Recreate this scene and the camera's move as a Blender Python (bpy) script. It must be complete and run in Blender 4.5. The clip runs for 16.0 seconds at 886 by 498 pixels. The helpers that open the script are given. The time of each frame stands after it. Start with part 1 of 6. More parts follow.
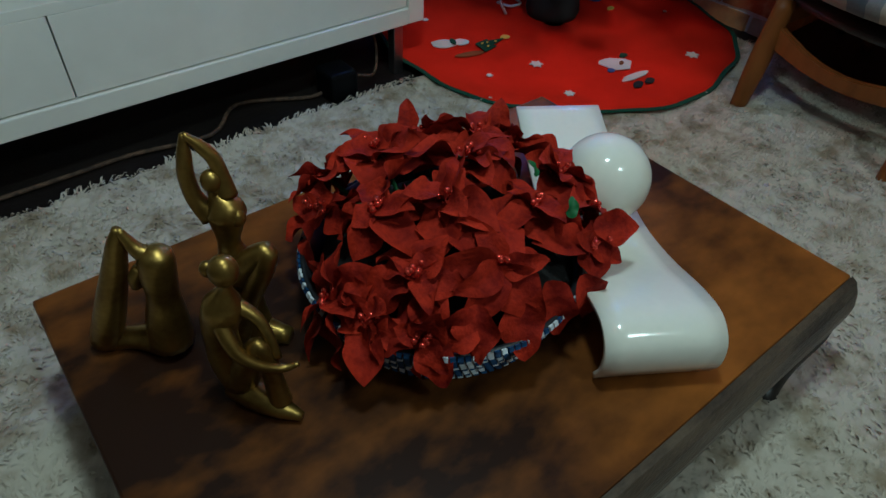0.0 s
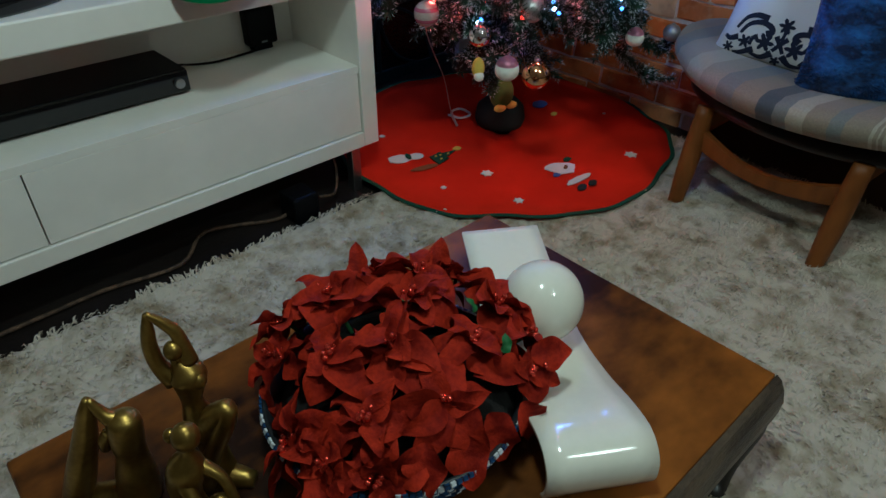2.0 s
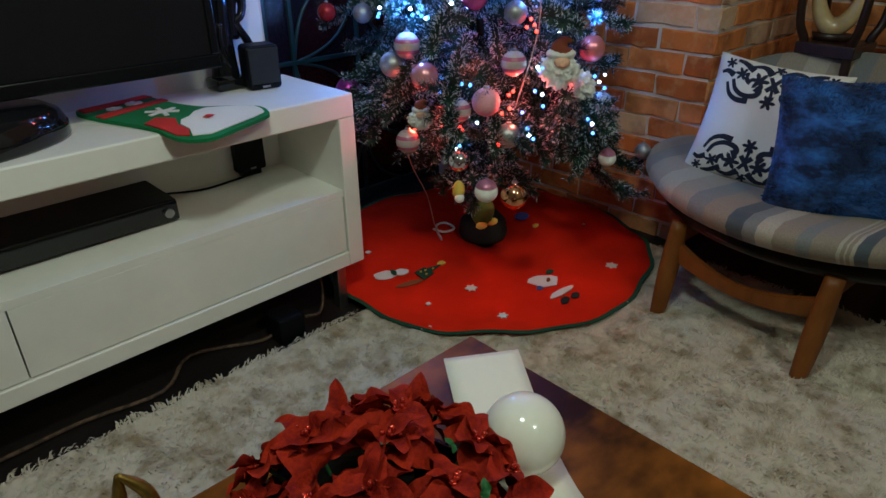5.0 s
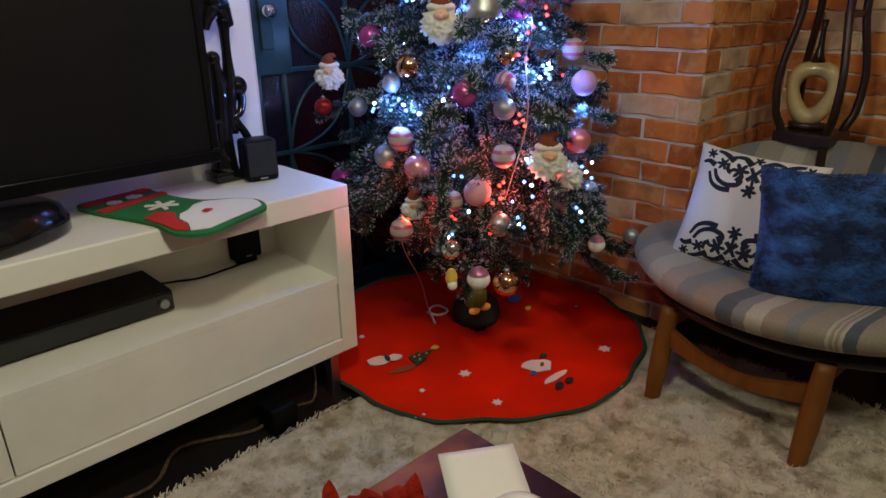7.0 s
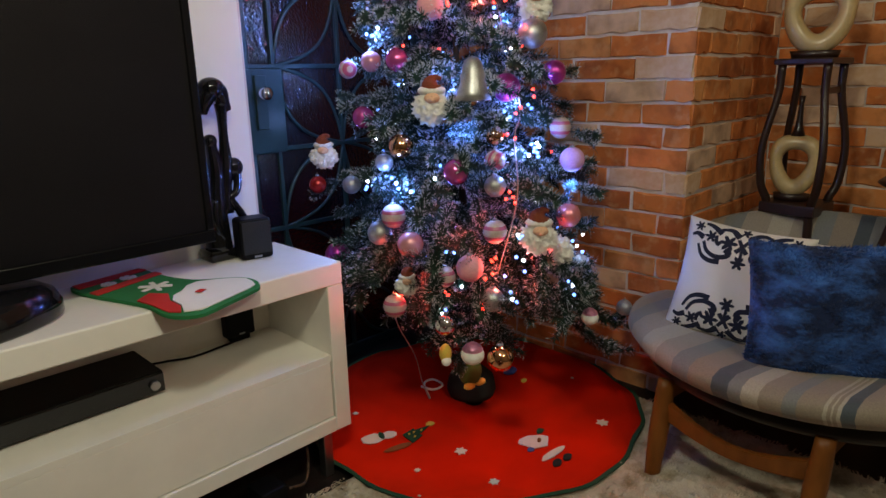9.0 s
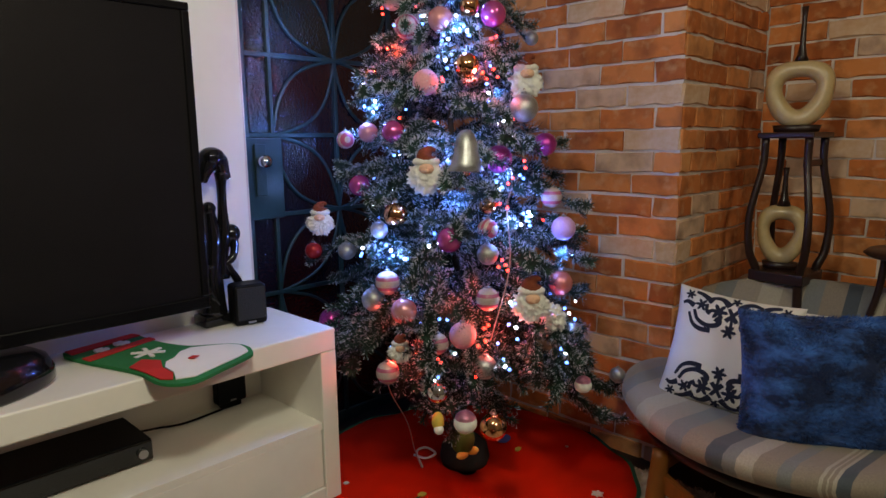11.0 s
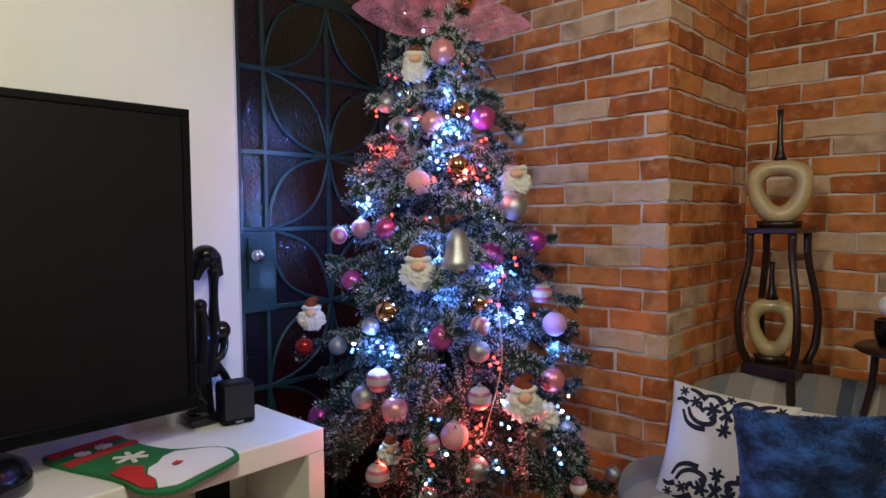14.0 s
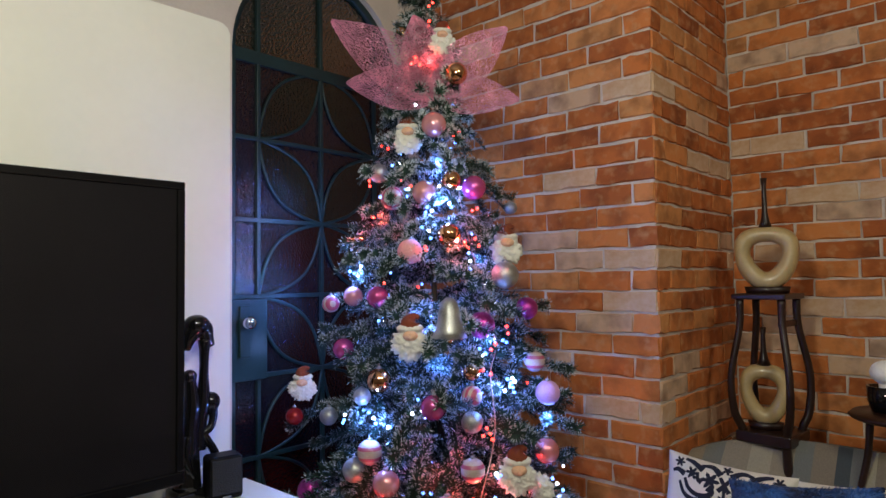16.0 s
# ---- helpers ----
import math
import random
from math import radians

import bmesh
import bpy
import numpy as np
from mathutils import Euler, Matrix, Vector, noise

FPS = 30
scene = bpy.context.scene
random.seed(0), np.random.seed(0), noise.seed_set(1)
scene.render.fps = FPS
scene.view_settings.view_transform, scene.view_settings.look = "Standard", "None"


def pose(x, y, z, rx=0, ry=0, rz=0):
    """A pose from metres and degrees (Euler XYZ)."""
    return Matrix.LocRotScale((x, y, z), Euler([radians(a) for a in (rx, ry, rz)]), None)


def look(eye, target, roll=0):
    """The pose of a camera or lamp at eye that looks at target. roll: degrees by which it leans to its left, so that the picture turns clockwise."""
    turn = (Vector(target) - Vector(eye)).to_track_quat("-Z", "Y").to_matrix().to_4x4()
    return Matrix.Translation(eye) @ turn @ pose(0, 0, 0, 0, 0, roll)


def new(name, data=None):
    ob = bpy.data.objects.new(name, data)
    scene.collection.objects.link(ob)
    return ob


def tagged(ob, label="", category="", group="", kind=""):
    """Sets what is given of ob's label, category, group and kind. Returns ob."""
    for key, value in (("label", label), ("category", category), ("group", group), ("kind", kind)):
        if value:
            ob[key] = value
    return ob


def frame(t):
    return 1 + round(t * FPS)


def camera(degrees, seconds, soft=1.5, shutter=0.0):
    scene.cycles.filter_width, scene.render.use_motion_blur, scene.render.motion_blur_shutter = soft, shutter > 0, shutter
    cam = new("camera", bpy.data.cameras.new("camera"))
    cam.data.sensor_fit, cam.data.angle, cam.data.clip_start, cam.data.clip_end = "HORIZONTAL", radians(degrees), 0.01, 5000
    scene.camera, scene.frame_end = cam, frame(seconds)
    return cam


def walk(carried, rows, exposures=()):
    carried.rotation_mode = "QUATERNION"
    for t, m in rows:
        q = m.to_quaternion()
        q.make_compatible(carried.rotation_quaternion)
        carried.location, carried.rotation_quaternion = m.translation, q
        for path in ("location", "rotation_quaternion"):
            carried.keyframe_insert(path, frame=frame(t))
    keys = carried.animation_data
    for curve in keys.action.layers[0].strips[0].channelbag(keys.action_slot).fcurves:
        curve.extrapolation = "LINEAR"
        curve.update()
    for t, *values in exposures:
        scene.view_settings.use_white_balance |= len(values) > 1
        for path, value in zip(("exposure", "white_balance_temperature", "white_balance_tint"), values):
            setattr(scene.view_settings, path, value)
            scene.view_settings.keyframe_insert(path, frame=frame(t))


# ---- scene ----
cam = camera(69.1, 16.0)
PATH = [
    (0, (-1.011, -1.263, 0.814), (-0.032, -0.158, -0.535), 3.1),
    (0.5, (-1.018, -1.284, 0.861), (-0.042, -0.189, -0.499), 2.1),
    (1, (-1.007, -1.283, 0.892), (0.037, -0.142, -0.376), 1.7),
    (1.5, (-0.996, -1.289, 0.911), (0.091, -0.131, -0.306), 0.7),
    (2, (-0.985, -1.297, 0.922), (0.135, -0.117, -0.241), 0.4),
    (2.5, (-0.98, -1.299, 0.93), (0.162, -0.106, -0.198), 0.4),
    (3, (-0.975, -1.295, 0.937), (0.189, -0.094, -0.16), 0.5),
    (3.5, (-0.97, -1.294, 0.948), (0.217, -0.074, -0.102), 0.3),
    (4, (-0.963, -1.296, 0.959), (0.241, -0.058, -0.049), -0.1),
    (6.5, (-0.959, -1.306, 1.017), (0.346, 0.008, 0.26), -0.5),
    (7, (-0.961, -1.303, 1.027), (0.361, 0.018, 0.317), -0.6),
    (7.5, (-0.961, -1.304, 1.034), (0.38, 0.023, 0.371), -1.0),
    (8, (-0.959, -1.299, 1.041), (0.4, 0.031, 0.423), -0.7),
    (8.5, (-0.955, -1.304, 1.048), (0.414, 0.039, 0.482), -1.1),
    (9, (-0.956, -1.308, 1.057), (0.422, 0.045, 0.537), -1.2),
    (9.5, (-0.958, -1.313, 1.067), (0.43, 0.045, 0.589), -1.1),
    (10, (-0.962, -1.317, 1.069), (0.44, 0.044, 0.642), -1.0),
    (12.5, (-0.965, -1.33, 1.101), (0.471, 0.046, 0.884), -0.5),
    (13, (-0.968, -1.325, 1.109), (0.477, 0.047, 0.934), -0.5),
    (13.5, (-0.966, -1.327, 1.117), (0.484, 0.044, 0.984), -0.3),
    (14, (-0.966, -1.328, 1.124), (0.491, 0.039, 1.033), -0.6),
    (14.5, (-0.966, -1.33, 1.129), (0.496, 0.034, 1.087), -0.6),
    (15, (-0.969, -1.335, 1.136), (0.495, 0.028, 1.142), -0.7),
    (15.5, (-0.975, -1.337, 1.144), (0.495, 0.018, 1.194), -0.6),
    (16, (-0.975, -1.337, 1.151), (0.501, 0.011, 1.242), -0.8),
]
EXPOSURES = [(0.0, 0.0, 4550, -18), (4.0, -0.02, 5300, -18), (6.5, 0.07, 6300, -8), (7.3, 0.12, 6850, -4), (10.0, 0.13, 6850, -2), (12.5, 0.18, 6700, 0), (16.0, 0.33, 6350, -1)]
walk(cam, [(t, look(eye, target, roll)) for t, eye, target, roll in PATH], EXPOSURES)

# ---- world and large lights ----
world = bpy.data.worlds.new("night")
scene.world = world
world.use_nodes = True
world.node_tree.nodes["Background"].inputs[0].default_value = (0.012, 0.016, 0.03, 1)
world.node_tree.nodes["Background"].inputs[1].default_value = 0.4


def lamp(name, kind, m, watts, color, size=0.3):
    data = bpy.data.lights.new(name, kind)
    data.energy, data.color = watts, color
    if kind == "AREA":
        data.shape, data.size = "DISK", size
    else:
        data.shadow_soft_size = size
    ob = new(name, data)
    ob.matrix_world = m
    return ob


lamp("pendant_lamp", "POINT", pose(-0.70, -0.93, 1.72), 27.5, (1.0, 0.92, 0.78), 0.09)
lamp("rear_lamp", "POINT", pose(-0.45, -2.50, 2.36), 34, (1.0, 0.92, 0.78), 0.15)
for x, y, z, watts in ((0.40, -0.27, 0.87, 1.9), (0.25, 0.2, 1.17, 2.2), (0.36, -0.1, 1.36, 1.8), (0.15, -0.03, 0.78, 2.0), (0.5, -0.34, 0.6, 1.8), (0.40, -0.08, 0.88, 2.0), (0.39, 0.355, 1.45, 0.9), (0.42, 0.36, 1.08, 0.7), (0.45, -0.20, 0.98, 1.0), (0.30, -0.10, 1.02, 1.2), (0.28, 0.05, 0.62, 1.2), (0.50, -0.10, 1.20, 1.0), (0.44, 0.0, 1.5, 1.0), (0.60, -0.26, 0.75, 1.4)):
    lamp("tree_light", "POINT", pose(0, 0, 0, 0, 0, -5.2) @ pose(x, y, z), watts * 1.05, (0.13, 0.26, 1.0), 0.010)
for x, y, z in ((0.20, 0.45, 1.30), (0.27, 0.46, 1.38), (0.16, 0.44, 1.14), (0.25, 0.46, 0.92), (0.19, 0.44, 0.74), (0.30, 0.45, 1.22), (0.24, 0.47, 1.46), (0.33, 0.46, 1.06)):
    lamp("tree_light", "POINT", pose(0, 0, 0, 0, 0, -5.2) @ pose(x, y, z), 0.36, (0.22, 0.36, 1.0), 0.0025)
for x, y, z, watts in ((0.32, -0.28, 0.58, 0.8), (0.13, -0.09, 0.52, 0.35), (0.37, -0.15, 1.25, 0.8), (0.3, 0.16, 1.34, 0.6), (0.40, 0.0, 1.80, 0.10)):
    lamp("tree_light", "POINT", pose(0, 0, 0, 0, 0, -5.2) @ pose(x, y, z), watts * 2.0, (1.0, 0.10, 0.07), 0.010)


# ---- materials ----
def material(name, color, rough=0.5, metal=0.0, var=0.18, scale=6.0, fine=90.0, bump=0.15, other=None, stretch=(1, 1, 1), coat=0.0, sheen=0.0, spec=0.5, transmission=0.0, emit=0.0, pieces=False, lo=0.35, hi=0.65):
    """A surface with broad and fine variation. other: a second colour that the broad noise brings in; pieces: each piece its own shade."""
    mt = bpy.data.materials.new(name)
    mt.use_nodes = True
    nt = mt.node_tree
    b = nt.nodes["Principled BSDF"]
    b.inputs["Roughness"].default_value, b.inputs["Metallic"].default_value = rough, metal
    b.inputs["Coat Weight"].default_value, b.inputs["Sheen Weight"].default_value = coat, sheen
    b.inputs["Specular IOR Level"].default_value = spec
    b.inputs["Coat Roughness"].default_value = 0.12
    b.inputs["Transmission Weight"].default_value = transmission
    co = nt.nodes.new("ShaderNodeTexCoord")
    mp = nt.nodes.new("ShaderNodeMapping")
    mp.inputs["Scale"].default_value = stretch
    nt.links.new(co.outputs["Object"], mp.inputs[0])
    broad = nt.nodes.new("ShaderNodeTexNoise")
    broad.inputs["Scale"].default_value, broad.inputs["Detail"].default_value = scale, 5
    nt.links.new(mp.outputs[0], broad.inputs["Vector"])
    thin = nt.nodes.new("ShaderNodeTexNoise")
    thin.inputs["Scale"].default_value, thin.inputs["Detail"].default_value = fine, 4
    nt.links.new(mp.outputs[0], thin.inputs["Vector"])
    ramp = nt.nodes.new("ShaderNodeValToRGB")
    ramp.color_ramp.elements[0].position, ramp.color_ramp.elements[1].position = lo, hi
    second = other or tuple(c * (1 - var) for c in color)
    first = color if other else tuple(min(1, c * (1 + var)) for c in color)
    ramp.color_ramp.elements[0].color = (*second, 1)
    ramp.color_ramp.elements[1].color = (*first, 1)
    mixv = nt.nodes.new("ShaderNodeMath")
    mixv.operation = "MULTIPLY_ADD"
    mixv.inputs[1].default_value, mixv.inputs[2].default_value = 0.35, -0.175
    nt.links.new(thin.outputs["Fac"], mixv.inputs[0])
    total = nt.nodes.new("ShaderNodeMath")
    nt.links.new(broad.outputs["Fac"], total.inputs[0])
    nt.links.new(mixv.outputs[0], total.inputs[1])
    if pieces:
        isle = nt.nodes.new("ShaderNodeNewGeometry")
        ma = nt.nodes.new("ShaderNodeMath")
        ma.operation = "MULTIPLY_ADD"
        ma.inputs[1].default_value = pieces
        ma.inputs[2].default_value = -pieces / 2
        nt.links.new(isle.outputs["Random Per Island"], ma.inputs[0])
        t2 = nt.nodes.new("ShaderNodeMath")
        nt.links.new(total.outputs[0], t2.inputs[0])
        nt.links.new(ma.outputs[0], t2.inputs[1])
        total = t2
    nt.links.new(total.outputs[0], ramp.inputs[0])
    nt.links.new(ramp.outputs[0], b.inputs["Base Color"])
    if bump:
        bp = nt.nodes.new("ShaderNodeBump")
        bp.inputs["Strength"].default_value, bp.inputs["Distance"].default_value = bump, 0.004
        nt.links.new(thin.outputs["Fac"], bp.inputs["Height"])
        nt.links.new(bp.outputs[0], b.inputs["Normal"])
    if emit:
        b.inputs["Emission Color"].default_value = (*color, 1)
        b.inputs["Emission Strength"].default_value = emit
    return mt


def parts_of(mt):
    nt = mt.node_tree
    return nt, nt.nodes["Principled BSDF"]


def glitter(name, color, rough=0.3, scale=420.0, metal=0.85):
    """Sparkling flakes: facets that each tilt their own way."""
    mt = material(name, color, rough, metal, 0.3, 20, 300, 0)
    nt, b = parts_of(mt)
    co = nt.nodes.new("ShaderNodeTexCoord")
    vo = nt.nodes.new("ShaderNodeTexVoronoi")
    vo.inputs["Scale"].default_value = scale
    nt.links.new(co.outputs["Object"], vo.inputs["Vector"])
    bp = nt.nodes.new("ShaderNodeBump")
    bp.inputs["Strength"].default_value, bp.inputs["Distance"].default_value = 0.8, 0.004
    nt.links.new(vo.outputs["Color"], bp.inputs["Height"])
    nt.links.new(bp.outputs[0], b.inputs["Normal"])
    return mt


def striped(name, colors, freq, axis, rough=0.8, start=0.0, stops=None, fine=400, bump=0.2):
    """Bands of colour across one axis, repeating every freq metres; stops: where each band begins, as a share of freq."""
    mt = material(name, colors[0], rough, 0, 0.1, 8, fine, bump, sheen=0.2 if rough > 0.6 else 0)
    nt, b = parts_of(mt)
    co = nt.nodes.new("ShaderNodeTexCoord")
    sep = nt.nodes.new("ShaderNodeSeparateXYZ")
    nt.links.new(co.outputs["Object"], sep.inputs[0])
    d = nt.nodes.new("ShaderNodeMath")
    d.operation = "MULTIPLY_ADD"
    d.inputs[1].default_value, d.inputs[2].default_value = 1 / freq, start / freq
    nt.links.new(sep.outputs[axis], d.inputs[0])
    fr = nt.nodes.new("ShaderNodeMath")
    fr.operation = "FRACT"
    nt.links.new(d.outputs[0], fr.inputs[0])
    ramp = nt.nodes.new("ShaderNodeValToRGB")
    ramp.color_ramp.interpolation = "CONSTANT"
    while len(ramp.color_ramp.elements) < len(colors):
        ramp.color_ramp.elements.new(0.5)
    for n, c in enumerate(colors):
        ramp.color_ramp.elements[n].position = stops[n] if stops else n / len(colors)
        ramp.color_ramp.elements[n].color = (*c, 1)
    nt.links.new(fr.outputs[0], ramp.inputs[0])
    nz = nt.nodes.new("ShaderNodeTexNoise")
    nz.inputs["Scale"].default_value = 260
    nt.links.new(co.outputs["Object"], nz.inputs["Vector"])
    mx = nt.nodes.new("ShaderNodeMix")
    mx.data_type, mx.blend_type = "RGBA", "MULTIPLY"
    mx.inputs[0].default_value = 0.45
    nt.links.new(ramp.outputs[0], mx.inputs[6])
    nt.links.new(nz.outputs["Fac"], mx.inputs[7])
    nt.links.new(mx.outputs[2], b.inputs["Base Color"])
    return mt


M = {}
M["white"] = material("white_lacquer", (0.84, 0.81, 0.74), 0.42, var=0.03, fine=30, bump=0.02)
M["panel"] = material("panel_laminate", (0.76, 0.74, 0.66), 0.55, var=0.025, scale=3, fine=40, bump=0.03)
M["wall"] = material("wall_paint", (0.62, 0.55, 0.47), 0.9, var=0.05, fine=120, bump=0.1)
# for walls out of view: dark, so they bounce and mirror less light
M["dim"] = material("unseen_wall_dark", (0.20, 0.17, 0.14), 0.9, var=0.05, fine=120, bump=0.1)
# ceiling out of view, kept dark for less fill and more contrast
M["ceiling"] = material("darkened_ceiling", (0.30, 0.28, 0.26), 0.9, var=0.03, bump=0.05)
M["floor"] = material("dark_floor", (0.013, 0.010, 0.009), 0.4, var=0.3, scale=3, spec=0.3)
M["wood"] = material("dark_table_wood", (0.29, 0.100, 0.014), 0.36, var=0.5, scale=1.5, fine=16, bump=0.04, other=(0.020, 0.008, 0.004), stretch=(1.0, 1.5, 1.5), spec=0.14, lo=0.41, hi=0.70)
M["wood_edge"] = material("worn_edge", (0.11, 0.078, 0.05), 0.42, var=0.5, scale=9, other=(0.03, 0.02, 0.014), stretch=(1, 1, 4), bump=0.3)
M["legs"] = material("black_wood", (0.02, 0.015, 0.012), 0.4, var=0.3)
M["chairwood"] = material("chair_wood", (0.175, 0.060, 0.012), 0.42, var=0.3, scale=5, fine=40, stretch=(1, 1, 0.3), bump=0.08, coat=0.0, spec=0.25)
M["dark_stand"] = material("mahogany", (0.022, 0.009, 0.006), 0.34, var=0.4, coat=0.08)
M["black"] = material("black_plastic", (0.004, 0.004, 0.005), 0.45, var=0.2, bump=0.03, spec=0.12)
M["gloss"] = material("gloss_black", (0.006, 0.006, 0.007), 0.08, var=0.1, bump=0)
M["screen"] = material("dark_screen", (0.010, 0.0095, 0.011), 0.10, var=0.08, bump=0, spec=0.5)
M["steel"] = material("brushed_steel", (0.35, 0.35, 0.36), 0.35, 1.0, var=0.1)
M["gold_fig"] = material("antique_gold", (0.36, 0.24, 0.055), 0.36, 0.9, var=0.3, scale=14, fine=120, bump=0.08, other=(0.20, 0.12, 0.025))
M["ceramic"] = material("ivory_ceramic", (0.87, 0.83, 0.72), 0.10, var=0.03, coat=0.4, bump=0)
M["rug"] = material("rug_backing", (0.58, 0.50, 0.40), 0.95, var=0.2, bump=0.5)
M["pile"] = material("shaggy_pile", (0.56, 0.495, 0.40), 0.95, scale=15, fine=40, bump=0, other=(0.29, 0.225, 0.14), sheen=0.2, lo=0.30, hi=0.54)
M["felt"] = material("red_felt", (0.68, 0.016, 0.004), 0.95, var=0.13, scale=5, fine=500, bump=0.3, spec=0.1)
M["green_trim"] = material("green_trim", (0.012, 0.06, 0.03), 0.9, fine=400, bump=0.4)
M["white_felt"] = material("white_felt", (0.78, 0.75, 0.72), 0.95, var=0.06, fine=400, bump=0.4)
M["green_felt"] = material("green_felt", (0.02, 0.17, 0.05), 0.95, var=0.15, fine=400, bump=0.4)
M["olive"] = material("olive_plush", (0.085, 0.11, 0.018), 0.95, var=0.2, fine=300, bump=0.5)
M["red_cloth"] = material("red_cloth", (0.5, 0.02, 0.015), 0.9, var=0.15, fine=400, bump=0.4)
M["dark_cloth"] = material("dark_cloth", (0.02, 0.02, 0.02), 0.95, fine=300, bump=0.4)
M["yellow"] = material("yellow_felt", (0.7, 0.5, 0.08), 0.9, fine=300, bump=0.3)
M["brown"] = material("brown_felt", (0.22, 0.07, 0.02), 0.9, fine=300, bump=0.3)
M["blue_felt"] = material("blue_felt", (0.08, 0.12, 0.4), 0.9, fine=300, bump=0.3)
M["petal"] = material("red_velvet_petal", (0.42, 0.024, 0.005), 0.8, scale=22, fine=150, bump=0.4, other=(0.15, 0.005, 0.002), pieces=0.4, lo=0.3, hi=0.7, spec=0.15)
# near black: the shade between the flowers is put into this colour
M["gap_shade"] = material("dark_gap_shade", (0.007, 0.005, 0.004), 0.95, var=0.4, scale=60, bump=0.8)
M["leaf"] = material("green_leaf", (0.03, 0.12, 0.03), 0.6, var=0.3)
M["berry"] = glitter("red_glitter", (0.85, 0.08, 0.05), 0.15, 500, 0.8)
M["mosaic_white"] = material("mosaic_white", (0.75, 0.78, 0.82), 0.15, var=0.1)
M["mosaic_blue"] = material("mosaic_blue", (0.03, 0.07, 0.17), 0.15, var=0.4, scale=40)
M["bowl"] = material("dark_bowl", (0.012, 0.013, 0.016), 0.4)
M["needle"] = material("green_needles", (0.018, 0.060, 0.036), 0.6, var=0.3, scale=19, fine=60, bump=0, other=(0.005, 0.020, 0.014), pieces=0.40, lo=0.35, hi=0.75)
M["frost"] = material("frosted_tips", (0.62, 0.66, 0.70), 0.85, var=0.2, scale=19, fine=60, bump=0, other=(0.40, 0.45, 0.47), pieces=0.40, lo=0.35, hi=0.65)
M["bark"] = material("brown_trunk", (0.05, 0.035, 0.02), 0.9, bump=0.5)
M["pearl"] = material("pearl_pink", (0.66, 0.29, 0.31), 0.22, 0.35, var=0.05, coat=0.4, bump=0)
M["pinkfelt"] = material("soft_pink", (0.75, 0.33, 0.37), 0.7, var=0.06, bump=0.05)
M["lav"] = material("lavender_felt", (0.62, 0.36, 0.62), 0.8, var=0.06)
M["rose"] = material("rose_ball", (0.70, 0.24, 0.24), 0.25, 0.5, var=0.05, coat=0.3, bump=0)
M["magenta"] = material("magenta_ball", (0.55, 0.09, 0.32), 0.2, 0.6, var=0.08, coat=0.4, bump=0)
M["goldball"] = material("gold_mirror", (0.82, 0.44, 0.22), 0.07, 1.0, var=0.06, bump=0)
M["mirror"] = material("silver_mirror", (0.85, 0.85, 0.86), 0.05, 1.0, var=0.03, bump=0)
M["redball"] = material("dark_red_ball", (0.3, 0.015, 0.015), 0.2, 0.5, bump=0)
M["purple"] = glitter("purple_glitter", (0.55, 0.07, 0.36))
M["silver"] = glitter("silver_glitter", (0.50, 0.50, 0.49), 0.42, 500)
M["stripe"] = striped("striped_ball", [(0.60, 0.47, 0.45), (0.52, 0.14, 0.24), (0.62, 0.50, 0.48), (0.56, 0.44, 0.43), (0.50, 0.13, 0.22), (0.60, 0.47, 0.45)], 0.052, 2, 0.25, fine=200, bump=0)
M["swirl"] = striped("swirl_ball", [(0.72, 0.55, 0.55), (0.60, 0.12, 0.24)], 0.016, 0, 0.3, fine=200, bump=0)
M["fur"] = material("white_fluff", (0.90, 0.87, 0.80), 0.95, var=0.08, scale=30, fine=200, bump=0.6, sheen=0.3)
M["cap"] = material("rust_red_cap", (0.21, 0.045, 0.018), 0.9, var=0.3, scale=60, fine=300, bump=0.5)
M["face"] = material("skin_tone_felt", (0.75, 0.45, 0.30), 0.9, bump=0.2)
M["wing"] = glitter("pink_glitter_mesh", (0.72, 0.31, 0.46), 0.32, 700, 0.6)
M["led_white"] = material("white_led", (0.60, 0.75, 1.0), 0.4, emit=40, bump=0)
M["led_blue"] = material("blue_led", (0.10, 0.24, 1.0), 0.4, emit=6, bump=0)
M["led_red"] = material("red_led", (1.0, 0.035, 0.025), 0.4, emit=8, bump=0)
M["wire"] = material("clear_wire", (0.45, 0.30, 0.27), 0.4)
M["cord"] = material("braided_cord", (0.085, 0.05, 0.03), 0.8, var=0.5, scale=60)
M["doorgreen"] = material("green_enamel", (0.007, 0.024, 0.024), 0.4, var=0.25, bump=0.08)
M["came"] = material("door_bar", (0.007, 0.026, 0.026), 0.45, var=0.2)
M["cream_vase"] = material("cream_vase", (0.54, 0.40, 0.19), 0.3, var=0.12, scale=8, coat=0.3, bump=0.02)
M["blue_plush"] = material("blue_plush", (0.045, 0.145, 0.47), 0.95, scale=16, fine=90, bump=0.6, other=(0.004, 0.017, 0.075), sheen=0.15, stretch=(0.8, 1.3, 1), lo=0.40, hi=0.72)
M["cotton"] = material("white_cotton", (0.72, 0.68, 0.62), 0.9, var=0.04, scale=8, fine=500, bump=0.25)
M["navy"] = material("navy_print", (0.01, 0.012, 0.03), 0.9, fine=400, bump=0.2)
TAN, CREAM, GREY, SLATE, BEIGE = (0.30, 0.245, 0.185), (0.47, 0.42, 0.335), (0.215, 0.22, 0.215), (0.072, 0.088, 0.105), (0.36, 0.31, 0.25)
